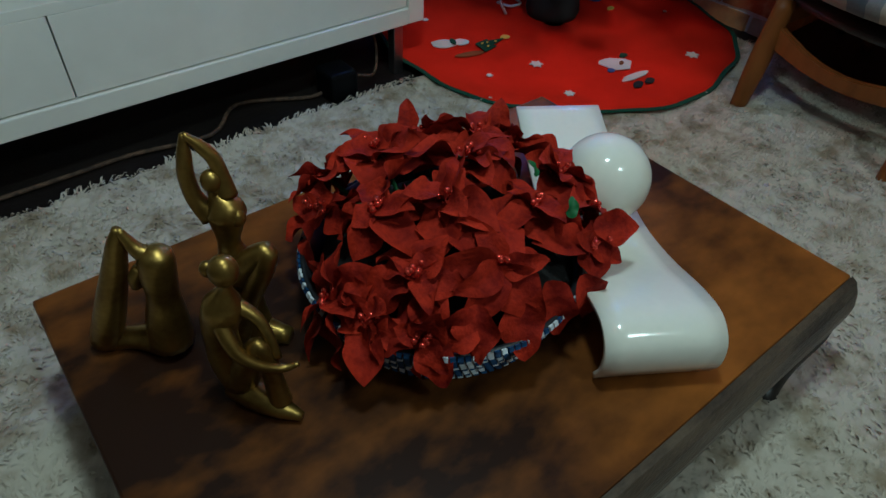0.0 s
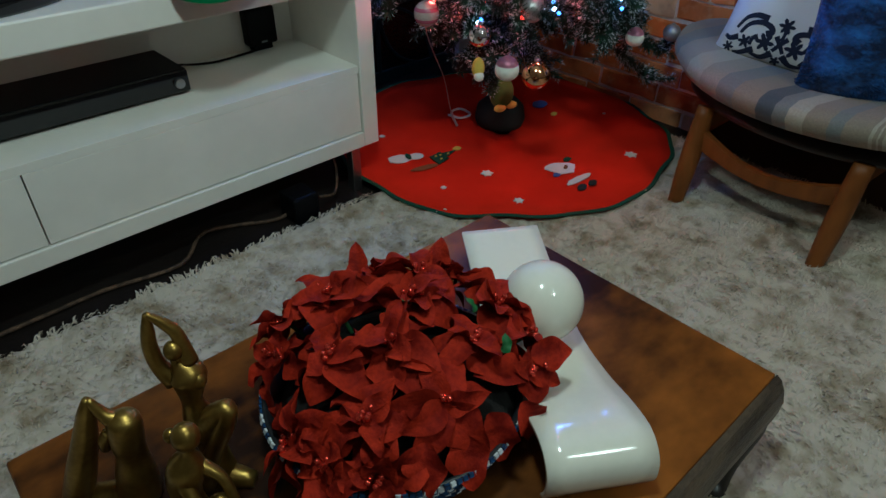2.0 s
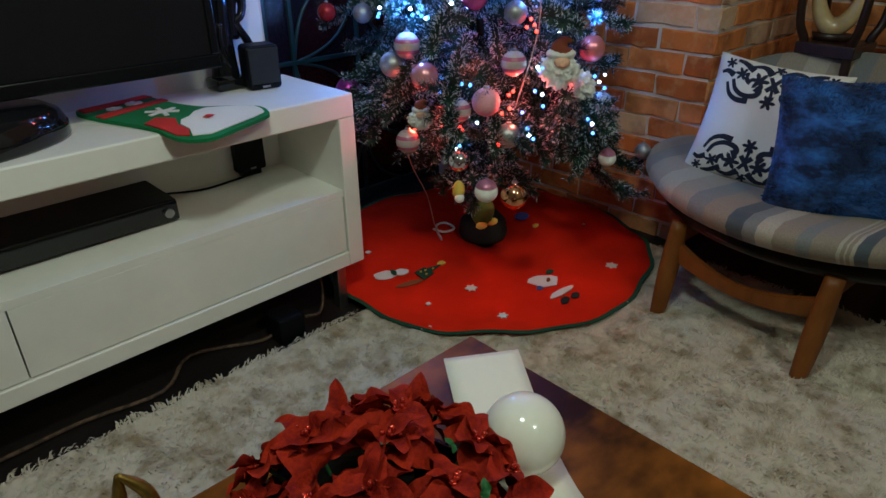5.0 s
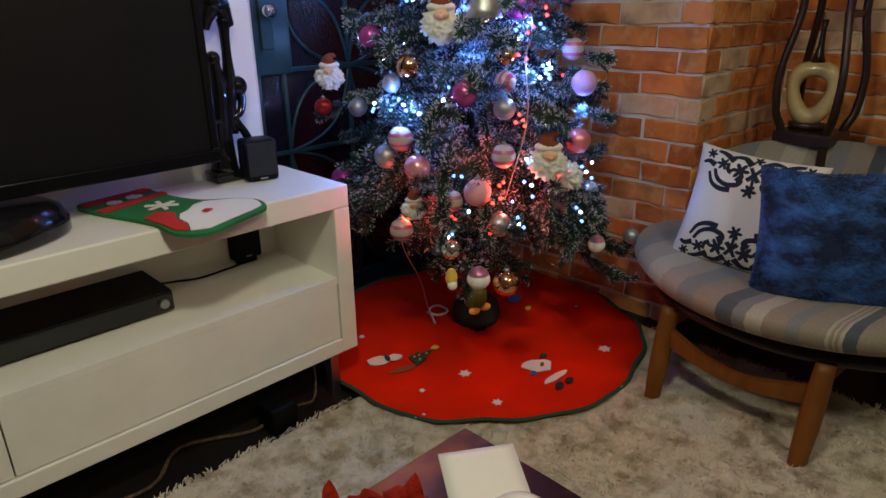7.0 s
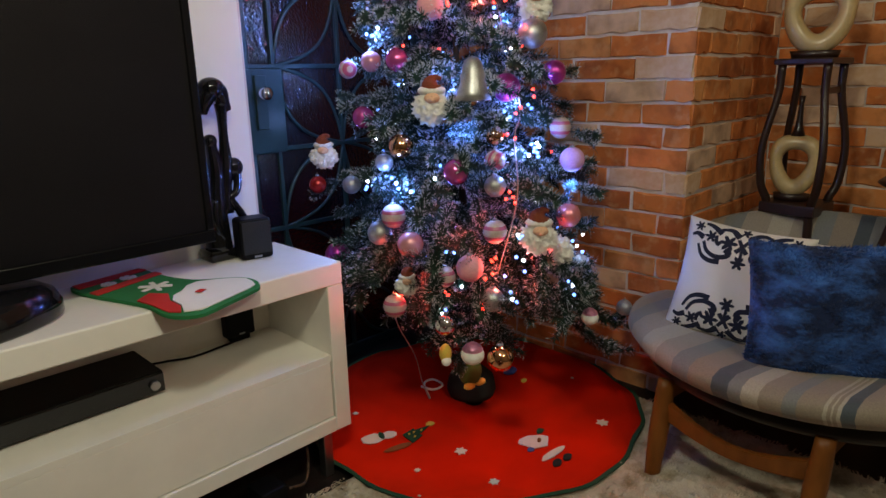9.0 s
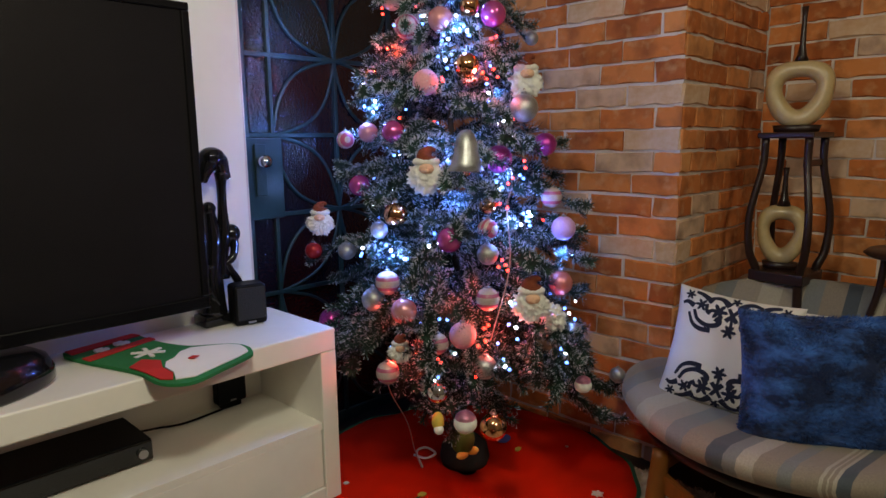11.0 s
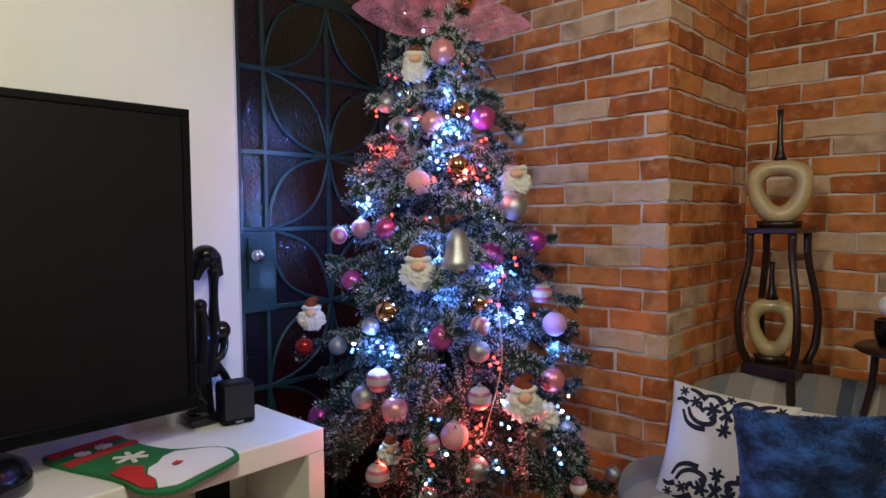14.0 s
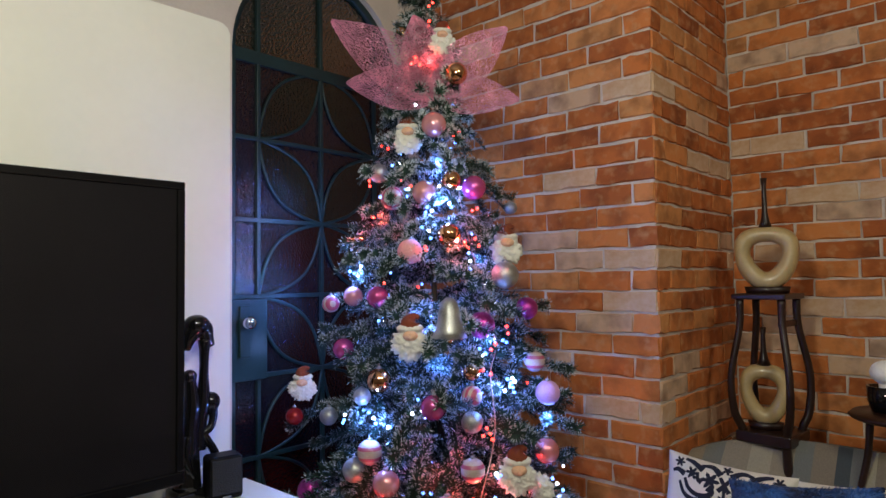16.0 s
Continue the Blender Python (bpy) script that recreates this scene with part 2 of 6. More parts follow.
bands = [(0.0, TAN), (0.06, CREAM), (0.10, GREY), (0.14, TAN), (0.196, SLATE), (0.226, CREAM), (0.233, TAN), (0.239, CREAM), (0.246, TAN), (0.252, CREAM), (0.258, TAN), (0.315, GREY), (0.345, TAN), (0.400, CREAM), (0.445, GREY), (0.480, SLATE), (0.525, TAN), (0.60, GREY), (0.66, BEIGE), (0.73, CREAM), (0.80, BEIGE), (0.88, GREY), (0.94, TAN)]
M["stripes"] = striped("striped_upholstery", [c for _, c in bands], 0.84, 1, start=0.42, stops=[s for s, _ in bands])
M["mortar"] = material("pale_mortar", (0.66, 0.58, 0.52), 0.9, var=0.12, scale=12, bump=0.4)


def brick_material():
    mt = material("old_brick", (0.5, 0.15, 0.04), 0.85, scale=9, fine=70, bump=0.35)
    nt, b = parts_of(mt)
    info = nt.nodes.new("ShaderNodeObjectInfo")
    co = nt.nodes.new("ShaderNodeTexCoord")
    shift = nt.nodes.new("ShaderNodeVectorMath")
    shift.operation = "MULTIPLY_ADD"
    shift.inputs[1].default_value = (1, 1, 1)
    cmb = nt.nodes.new("ShaderNodeCombineXYZ")
    far = nt.nodes.new("ShaderNodeMath")
    far.operation = "MULTIPLY"
    far.inputs[1].default_value = 37.0
    nt.links.new(info.outputs["Random"], far.inputs[0])
    nt.links.new(far.outputs[0], cmb.inputs[0])
    nt.links.new(far.outputs[0], cmb.inputs[2])
    nt.links.new(co.outputs["Object"], shift.inputs[0])
    nt.links.new(cmb.outputs[0], shift.inputs[2])
    nz = nt.nodes.new("ShaderNodeTexNoise")
    nz.inputs["Scale"].default_value, nz.inputs["Detail"].default_value = 11, 6
    nt.links.new(shift.outputs[0], nz.inputs["Vector"])
    base = nt.nodes.new("ShaderNodeValToRGB")
    e = base.color_ramp.elements
    e[0].position, e[0].color = 0.0, (0.38, 0.100, 0.024, 1)
    e[1].position, e[1].color = 0.40, (0.60, 0.180, 0.042, 1)
    for p, c in ((0.70, (0.68, 0.250, 0.075, 1)), (0.91, (0.66, 0.29, 0.10, 1)), (0.925, (0.66, 0.42, 0.27, 1)), (1.0, (0.68, 0.48, 0.34, 1))):
        k = e.new(p)
        k.color = c
    nt.links.new(info.outputs["Random"], base.inputs[0])
    stain = nt.nodes.new("ShaderNodeValToRGB")
    s = stain.color_ramp.elements
    s[0].position, s[0].color = 0.33, (0.38, 0.33, 0.33, 1)
    s[1].position, s[1].color = 0.56, (1, 1, 1, 1)
    nt.links.new(nz.outputs["Fac"], stain.inputs[0])
    mx = nt.nodes.new("ShaderNodeMix")
    mx.data_type, mx.blend_type = "RGBA", "MULTIPLY"
    mx.inputs[0].default_value = 0.75
    nt.links.new(base.outputs[0], mx.inputs[6])
    nt.links.new(stain.outputs[0], mx.inputs[7])
    lime = nt.nodes.new("ShaderNodeTexNoise")
    lime.inputs["Scale"].default_value, lime.inputs["Detail"].default_value = 26, 7
    nt.links.new(shift.outputs[0], lime.inputs["Vector"])
    veil = nt.nodes.new("ShaderNodeMapRange")
    veil.inputs[1].default_value, veil.inputs[2].default_value, veil.inputs[4].default_value = 0.52, 0.72, 0.45
    nt.links.new(lime.outputs["Fac"], veil.inputs[0])
    dusty = nt.nodes.new("ShaderNodeMix")
    dusty.data_type = "RGBA"
    dusty.inputs[7].default_value = (0.68, 0.40, 0.20, 1)
    nt.links.new(veil.outputs[0], dusty.inputs[0])
    nt.links.new(mx.outputs[2], dusty.inputs[6])
    nt.links.new(dusty.outputs[2], b.inputs["Base Color"])
    return mt


M["brick"] = brick_material()
M["brick_pale"] = material("limewashed_brick", (0.68, 0.49, 0.34), 0.88, scale=14, fine=70, bump=0.35, other=(0.58, 0.35, 0.20))


def glass_material(name, color, rough=0.045):
    """Hammered dark glass of an old door: a lumpy surface that breaks up what it mirrors."""
    mt = material(name, color, rough, 0, 0.25, 5, 60, 0, transmission=0.25, spec=1.0)
    nt, b = parts_of(mt)
    co = nt.nodes.new("ShaderNodeTexCoord")
    vo = nt.nodes.new("ShaderNodeTexVoronoi")
    vo.inputs["Scale"].default_value = 105
    nt.links.new(co.outputs["Object"], vo.inputs["Vector"])
    dome = nt.nodes.new("ShaderNodeMath")
    dome.operation = "POWER"
    dome.inputs[1].default_value = 2.0
    nt.links.new(vo.outputs["Distance"], dome.inputs[0])
    bp = nt.nodes.new("ShaderNodeBump")
    bp.inputs["Strength"].default_value, bp.inputs["Distance"].default_value = 1.0, 0.0021
    nt.links.new(dome.outputs[0], bp.inputs["Height"])
    nt.links.new(bp.outputs[0], b.inputs["Normal"])
    return mt


M["glass"] = glass_material("smoky_glass", (0.008, 0.006, 0.011))
M["glass_green"] = glass_material("dark_green_glass", (0.004, 0.010, 0.006))
M["glass_red"] = glass_material("dark_red_glass", (0.014, 0.003, 0.004))


# ---- mesh helpers ----
BASE = {}


def thing(name, at, label, category, group="", kind="", m=None):
    ob = new(name)
    ob.empty_display_size = 0.05
    ob.matrix_world = m if m is not None else Matrix.Translation(at)
    BASE[ob.name] = Vector(at) if m is None else None
    return tagged(ob, label, category, group, kind)


def finish(name, bm, mt, smooth):
    me = bpy.data.meshes.new(name)
    bm.normal_update()
    bm.to_mesh(me)
    bm.free()
    me.materials.append(mt)
    if smooth:
        me.polygons.foreach_set("use_smooth", [True] * len(me.polygons))
    return me


def part(name, bm, mt, parent, label="", smooth=False, kind=""):
    """One mesh under a thing or a part. Things with a plain base take world places; posed ones take their own."""
    base = BASE.get(parent.name)
    if base is not None:
        bm.transform(Matrix.Translation(-base))
    ob = new(name, finish(name, bm, mt, smooth))
    BASE[ob.name] = base
    ob.parent = parent
    return tagged(ob, label, kind=kind)


def single(name, bm, mt, label, category, kind="", group="", smooth=False, at=None):
    if at is not None:
        bm.transform(Matrix.Translation(-Vector(at)))
    ob = new(name, finish(name, bm, mt, smooth))
    if at is not None:
        ob.location = at
    BASE[ob.name] = Vector(at) if at is not None else Vector((0, 0, 0))
    return tagged(ob, label, category, group, kind)


def box(x0, x1, y0, y1, z0, z1, bevel=0.0, bm=None, seg=2):
    made = bmesh.new()
    bmesh.ops.create_cube(made, size=1, matrix=Matrix.Translation(((x0 + x1) / 2, (y0 + y1) / 2, (z0 + z1) / 2)) @ Matrix.Diagonal((abs(x1 - x0), abs(y1 - y0), abs(z1 - z0), 1)))
    if bevel:
        bmesh.ops.bevel(made, geom=made.edges[:], offset=bevel, segments=seg, affect="EDGES", profile=0.5)
    return join(bm, made)


def join(bm, made):
    if bm is None:
        return made
    tmp = bpy.data.meshes.new("tmp")
    made.to_mesh(tmp)
    made.free()
    bm.from_mesh(tmp)
    bpy.data.meshes.remove(tmp)
    return bm


def ball(at, r, seg=24, rings=14, bm=None, scale=(1, 1, 1)):
    made = bmesh.new()
    bmesh.ops.create_uvsphere(made, u_segments=seg, v_segments=rings, radius=r, matrix=Matrix.Translation(at) @ Matrix.Diagonal((*scale, 1)))
    return join(bm, made)


def lathe(profile, at=(0, 0, 0), seg=28, bm=None, squash=(1, 1)):
    """A turned form from (radius, height) pairs."""
    made = bmesh.new()
    rings = []
    for r, z in profile:
        rings.append([made.verts.new((at[0] + squash[0] * r * math.cos(2 * math.pi * k / seg), at[1] + squash[1] * r * math.sin(2 * math.pi * k / seg), at[2] + z)) for k in range(seg)])
    for a, b in zip(rings, rings[1:]):
        for k in range(seg):
            made.faces.new((a[k], a[(k + 1) % seg], b[(k + 1) % seg], b[k]))
    if profile[0][0] > 1e-5:
        made.faces.new(rings[0][::-1])
    if profile[-1][0] > 1e-5:
        made.faces.new(rings[-1])
    bmesh.ops.remove_doubles(made, verts=made.verts[:], dist=1e-6)
    return join(bm, made)


def smooth_line(points, steps=5):
    """Catmull-Rom through the points (tuples of any length)."""
    p = [np.array(q, float) for q in points]
    p = [2 * p[0] - p[1]] + p + [2 * p[-1] - p[-2]]
    out = []
    for a, b, c, d in zip(p, p[1:], p[2:], p[3:]):
        for k in range(steps):
            t = k / steps
            out.append(0.5 * (2 * b + (c - a) * t + (2 * a - 5 * b + 4 * c - d) * t * t + (3 * b - a - 3 * c + d) * t**3))
    out.append(p[-2])
    return out


def tube(points, seg=8, bm=None, steps=5, flat=1.0):
    """A rounded rod through (x, y, z, radius) rows."""
    made = bmesh.new()
    line = smooth_line(points, steps) if steps > 1 else [np.array(q, float) for q in points]
    rings = []
    side = None
    for n, q in enumerate(line):
        way = Vector((line[min(n + 1, len(line) - 1)] - line[max(n - 1, 0)])[:3]).normalized()
        if side is None:
            side = way.orthogonal().normalized()
        side = (side - way * side.dot(way)).normalized()
        up = way.cross(side)
        r = max(float(q[3]), 1e-4)
        rings.append([made.verts.new(Vector(q[:3]) + r * (math.cos(2 * math.pi * k / seg) * side + flat * math.sin(2 * math.pi * k / seg) * up)) for k in range(seg)])
    for a, b in zip(rings, rings[1:]):
        for k in range(seg):
            made.faces.new((a[k], a[(k + 1) % seg], b[(k + 1) % seg], b[k]))
    made.faces.new(rings[0][::-1])
    made.faces.new(rings[-1])
    return join(bm, made)


def slab(outline, z0, z1, bm=None):
    """A flat plate with an outline of (x, y) between two heights."""
    made = bmesh.new()
    low = [made.verts.new((x, y, z0)) for x, y in outline]
    top = [made.verts.new((x, y, z1)) for x, y in outline]
    made.faces.new(low[::-1])
    made.faces.new(top)
    n = len(outline)
    for k in range(n):
        made.faces.new((low[k], low[(k + 1) % n], top[(k + 1) % n], top[k]))
    bmesh.ops.recalc_face_normals(made, faces=made.faces[:])
    return join(bm, made)


# ---- the room ----
WALL_A, CORNER, WALL_C, WALL_W = 0.963, -0.475, 1.66, 0.57
HIGH = 2.55
single("floor", box(-3.2, 1.9, -3.4, 0.9, -0.06, 0.0), M["floor"], "dark polished floor round a pale rug", "floor", "structure")
single("ceiling", box(-3.2, 1.9, -3.4, 0.9, HIGH, HIGH + 0.06), M["ceiling"], "unseen ceiling, darkened to lower the fill light", "ceiling", "structure")
# two unseen walls close the room; their dark colour holds down the fill
single("wall_west", box(-3.2, -3.1, -3.4, 0.9, 0, HIGH), M["dim"], "unseen wall, darkened to cut bounce light", "wall", "structure")
single("wall_south", box(-3.1, 1.9, -3.4, -3.3, 0, HIGH), M["dim"], "unseen wall, darkened to cut bounce light", "wall", "structure")

DOOR_X, DOOR_R, SPRING = 0.485, 0.385, 1.925


def arched_wall():
    """The wall of the door, with the arched opening cut through it."""
    bm = bmesh.new()
    arch = [(DOOR_X + DOOR_R * math.cos(math.pi * k / 24), SPRING + DOOR_R * math.sin(math.pi * k / 24)) for k in range(25)]
    y0, y1 = WALL_W, WALL_W + 0.14
    for y in (y0, y1):
        strips = [[(-3.1, 0), (DOOR_X - DOOR_R, 0), (DOOR_X - DOOR_R, HIGH), (-3.1, HIGH)], [(DOOR_X + DOOR_R, 0), (WALL_A + 0.1, 0), (WALL_A + 0.1, HIGH), (DOOR_X + DOOR_R, HIGH)]]
        for (xa, za), (xb, zb) in zip(arch, arch[1:]):
            strips.append([(xb, zb), (xa, za), (xa, HIGH), (xb, HIGH)])
        for s in strips:
            f = [bm.verts.new((x, y, z)) for x, z in s]
            bm.faces.new(f if y == y0 else f[::-1])
    edge = [(DOOR_X + DOOR_R, 0)] + arch + [(DOOR_X - DOOR_R, 0)]
    for (xa, za), (xb, zb) in zip(edge, edge[1:]):
        bm.faces.new([bm.verts.new(v) for v in ((xa, y0, za), (xa, y1, za), (xb, y1, zb), (xb, y0, zb))])
    bmesh.ops.remove_doubles(bm, verts=bm.verts[:], dist=1e-5)
    return bm


single("wall_north", arched_wall(), M["wall"], "beige wall with an arched doorway behind the tree", "wall", "structure")
single("night_backdrop", box(-0.6, 1.8, 1.6, 1.62, 0, 2.6), M["black"], "dark night behind the glazed door", "backdrop", "structure")

# ---- brick walls ----
PITCH, LONG, JOINT, FIRST = 0.0697, 0.205, 0.009, 0.6135 - 9 * 0.0697
walls = {}
walls["a"] = single("wall_brick_east", box(WALL_A + 0.006, WALL_A + 0.2, CORNER + 0.006, WALL_W + 0.14, 0, HIGH), M["mortar"], "orange brick wall pier with pale mortar joints", "brick wall", "structure")
walls["b"] = single("wall_brick_return", box(WALL_A + 0.2, WALL_C + 0.2, CORNER + 0.006, CORNER + 0.2, 0, HIGH), M["mortar"], "short return of the orange brick wall", "brick wall", "structure")
walls["c"] = single("wall_brick_far", box(WALL_C + 0.006, WALL_C + 0.2, -3.3, CORNER + 0.004, 0, HIGH), M["mortar"], "orange brick wall behind the armchair", "brick wall", "structure")
BRICKS = {}


def brick_mesh(length, kind, mt="brick"):
    """A worn brick face, long way along x and facing -y; a few wobbly kinds of each length."""
    key = (round(length, 2), kind, mt)
    if key not in BRICKS:
        rnd = random.Random(int(length * 100) * 31 + kind)
        bm = bmesh.new()
        h, l = PITCH - JOINT, length - JOINT
        nx = 4
        front, back = [], []
        for j in (0, 1):
            for i in range(nx + 1):
                x, z = -l / 2 + l * i / nx, -h / 2 + h * j
                wob = 0.0056
                front.append(bm.verts.new((x * 0.985 + rnd.uniform(-wob, wob), -0.004 + rnd.uniform(-0.0012, 0.0012), z * 0.93 + rnd.uniform(-wob, wob))))
                back.append(bm.verts.new((x, 0.004, z)))
        n = nx + 1
        for i in range(nx):
            bm.faces.new((front[i], front[i + 1], front[n + i + 1], front[n + i]))
            bm.faces.new((back[i], back[i + 1], front[i + 1], front[i]))
            bm.faces.new((front[n + i], front[n + i + 1], back[n + i + 1], back[n + i]))
        bm.faces.new((back[0], front[0], front[n], back[n]))
        bm.faces.new((front[nx], back[nx], back[n + nx], front[n + nx]))
        BRICKS[key] = finish("brick", bm, M[mt], False)
    return BRICKS[key]


def lay(wall, start, end, place, seed, first=FIRST, pitch=PITCH, pale={}):
    """Courses of bricks between two marks along a wall; place(s, z) gives the pose of a brick."""
    rnd = random.Random(seed)
    for row in range(38):
        z = first + pitch * (row + 0.5)
        if z > HIGH - 0.03:
            break
        s = start - (0 if row % 2 else LONG / 2) - rnd.uniform(0, 0.03)
        while s < end - 0.02:
            length = rnd.choice((0.19, 0.20, 0.21, 0.23))
            a, b = max(s, start), min(s + length, end)
            s += length
            if b - a < 0.03:
                continue
            lo, hi = pale.get(row, (0, 0))
            ob = new("brick", brick_mesh(round(b - a, 2), rnd.randrange(3), "brick_pale" if lo < (a + b) / 2 < hi else "brick"))
            ob.parent = wall
            ob.matrix_world = place((a + b) / 2, z + rnd.uniform(-0.0018, 0.0018)) @ pose(0, rnd.uniform(-0.0008, 0.0008), 0, rnd.uniform(-0.6, 0.6), rnd.uniform(-0.5, 0.5), 0)


# ---- the glazed door ----
door = thing("door_1", (DOOR_X, WALL_W + 0.07, 0), "arched dark green metal door with stained glass petals", "door", kind="structure")
DY = WALL_W + 0.04
V = [DOOR_X - 0.375, 0.218, 0.483, 0.748, DOOR_X + 0.375]
HZ = [0.02, 0.285, 0.560, 0.831, 1.098, 1.358, 1.637, 1.918]
for x in (V[0], V[4]):
    part("stile", box(x - 0.018, x + 0.018, DY - 0.015, DY + 0.02, 0.0, 1.96, 0.003), M["doorgreen"], door)
for x in V[1:4]:
    part("upright_bar", box(x - 0.007, x + 0.007, DY - 0.01, DY + 0.012, 0.0, SPRING + math.sqrt(max(0, 0.375**2 - (x - DOOR_X) ** 2)), 0.002), M["came"], door)
for z in HZ:
    wide = 0.022 if z in (HZ[0], HZ[-1]) else 0.007
    part("cross_bar", box(V[0], V[4], DY - 0.012, DY + 0.012, z - wide, z + wide, 0.002), M["came"], door)
part("arch_frame", tube([(DOOR_X + 0.372 * math.cos(math.pi * k / 20), DY, SPRING + 0.372 * math.sin(math.pi * k / 20), 0.018) for k in range(21)], 8, steps=1), M["doorgreen"], door, smooth=True)
for i in range(4):
    for j in range(7):
        part("pane", box(V[i] + 0.003, V[i + 1] - 0.003, DY + 0.002, DY + 0.006, HZ[j] + 0.003, HZ[j + 1] - 0.003), M["glass"], door)
lunette = bmesh.new()
ring = [lunette.verts.new((DOOR_X + 0.37 * math.cos(math.pi * k / 24), DY + 0.004, SPRING + 0.37 * math.sin(math.pi * k / 24))) for k in range(25)]
lunette.faces.new(ring[::-1])
part("fanlight_pane", lunette, M["glass_green"], door)


def petal_pane(x0, z0, x1, z1, mt):
    """A lens of coloured glass across one pane, from corner to corner, with its bent bars."""
    a, c = Vector((x0, 0, z0)), Vector((x1, 0, z1))
    mid, along = (a + c) / 2, c - a
    side = Vector((-along.z, 0, along.x)) * 0.21
    bow = lambda s: [(a + along * (k / 12)) + s * side * math.sin(math.pi * k / 12) for k in range(13)]
    left, right = bow(1), bow(-1)
    bm = bmesh.new()
    loop = [bm.verts.new((p.x, DY - 0.001, p.z)) for p in left] + [bm.verts.new((p.x, DY - 0.001, p.z)) for p in right[-2:0:-1]]
    f = bm.faces.new(loop)
    ext = bmesh.ops.extrude_face_region(bm, geom=[f])
    bmesh.ops.translate(bm, verts=[v for v in ext["geom"] if isinstance(v, bmesh.types.BMVert)], vec=(0, -0.003, 0))
    bmesh.ops.recalc_face_normals(bm, faces=bm.faces[:])
    part("petal_pane", bm, mt, door)
    for line in (left, right):
        part("bent_bar", tube([(p.x, DY - 0.004, p.z, 0.006) for p in line], 6, steps=1), M["came"], door, smooth=True)


for j in range(7):
    up = (j % 2 == 1)
    col = M["glass_green"] if j in (5, 6) else M["glass_red"]
    z0, z1 = HZ[j], HZ[j + 1]
    if up:
        petal_pane(V[1], z1, V[2], z0, col)
        petal_pane(V[3], z1, V[2], z0, col)
    else:
        petal_pane(V[1], z0, V[2], z1, col)
        petal_pane(V[3], z0, V[2], z1, col)
part("lock_plate", box(V[0] - 0.01, V[1] + 0.02, DY - 0.03, DY - 0.012, 0.822, 1.09, 0.004), M["doorgreen"], door)
knob = part("knob_plate", box(0.130, 0.172, DY - 0.038, DY - 0.03, 0.90, 1.07, 0.003), M["came"], door, "dark green plate")
part("knob", ball((0.150, DY - 0.062, 1.014), 0.024), M["mirror"], knob, "round glass-like knob", True)

# ---- rug ----
rug = thing("rug", (-0.8, -1.4, 0), "shaggy beige and brown mottled rug", "rug")
part("backing", box(-1.92, 0.86, -1.77, -0.065, 0.0, 0.012), M["rug"], rug)


def wool(x, y):
    """Height of the wool over the floor: tufts pressed this way and that."""
    lump = noise.noise((x * 17, y * 17, 0.0)) + 0.7 * noise.noise((x * 41, y * 41, 3.0)) + 0.45 * noise.noise((x * 95, y * 95, 5.0))
    return 0.020 + 0.0085 * lump


def clear_of_skirt(x, y):
    return np.hypot(x - 0.462, y + 0.042) > 0.505


def wool_mesh():
    """The matted body of the pile, one lumpy sheet."""
    nx, ny = 430, 265
    gx, gy = np.meshgrid(np.linspace(-1.905, 0.865, nx), np.linspace(-1.755, -0.060, ny), indexing="ij")
    rnd = np.random.RandomState(4)
    gz = np.array([wool(a, b) for a, b in zip(gx.ravel(), gy.ravel())]).reshape(nx, ny)
    gz[[0, -1], :], gz[:, [0, -1]] = 0.012, 0.012
    v = np.stack([gx + rnd.uniform(-0.002, 0.002, gx.shape), gy + rnd.uniform(-0.002, 0.002, gx.shape), gz], -1).reshape(-1, 3)
    n = np.arange(nx * ny).reshape(nx, ny)
    quads = np.stack([n[:-1, :-1], n[1:, :-1], n[1:, 1:], n[:-1, 1:]], -1).reshape(-1, 4)
    quads = quads[clear_of_skirt(v[quads[:, 0], 0], v[quads[:, 0], 1])]
    me = bpy.data.meshes.new("wool")
    me.from_pydata(v.tolist(), [], quads.tolist())
    me.materials.append(M["pile"])
    me.polygons.foreach_set("use_smooth", [True] * len(me.polygons))
    return me


def pile_mesh():
    """Loose curled locks on the wool, lying over in patches; none under the tree skirt."""
    rnd = np.random.RandomState(3)
    n = 90000
    x, y = rnd.uniform(-1.9, 0.87, n), rnd.uniform(-1.75, -0.05, n)
    keep = np.hypot(x - 0.462, y + 0.042) > 0.530
    x, y = x[keep], y[keep]
    n = len(x)
    base = np.array([wool(a, b) for a, b in zip(x, y)]) - 0.005
    ang = 4.5 * np.array([noise.noise((a * 9, b * 9, 7.0)) for a, b in zip(x, y)]) + rnd.uniform(-1.1, 1.1, n)
    lean = rnd.uniform(0.008, 0.022, n)
    rise = rnd.uniform(0.006, 0.011, n)
    wide = rnd.uniform(0.0011, 0.0026, n)
    dx, dy = np.cos(ang), np.sin(ang)
    v = np.empty((n, 5, 3))
    for k, (s, h, w) in enumerate(((0, 0, 1), (0, 0, -1), (0.45, 0.95, 0.9), (0.45, 0.95, -0.9), (1, 0.75, 0))):
        v[:, k, 0] = x + dx * lean * s - dy * wide * w
        v[:, k, 1] = y + dy * lean * s + dx * wide * w
        v[:, k, 2] = base + rise * h
    first = np.arange(n)[:, None] * 5
    quads = (first + [0, 1, 3, 2]).tolist()
    tris = (first + [2, 3, 4]).tolist()
    me = bpy.data.meshes.new("shag")
    me.from_pydata(v.reshape(-1, 3).tolist(), [], quads + tris)
    me.materials.append(M["pile"])
    me.polygons.foreach_set("use_smooth", [True] * len(me.polygons))
    return me


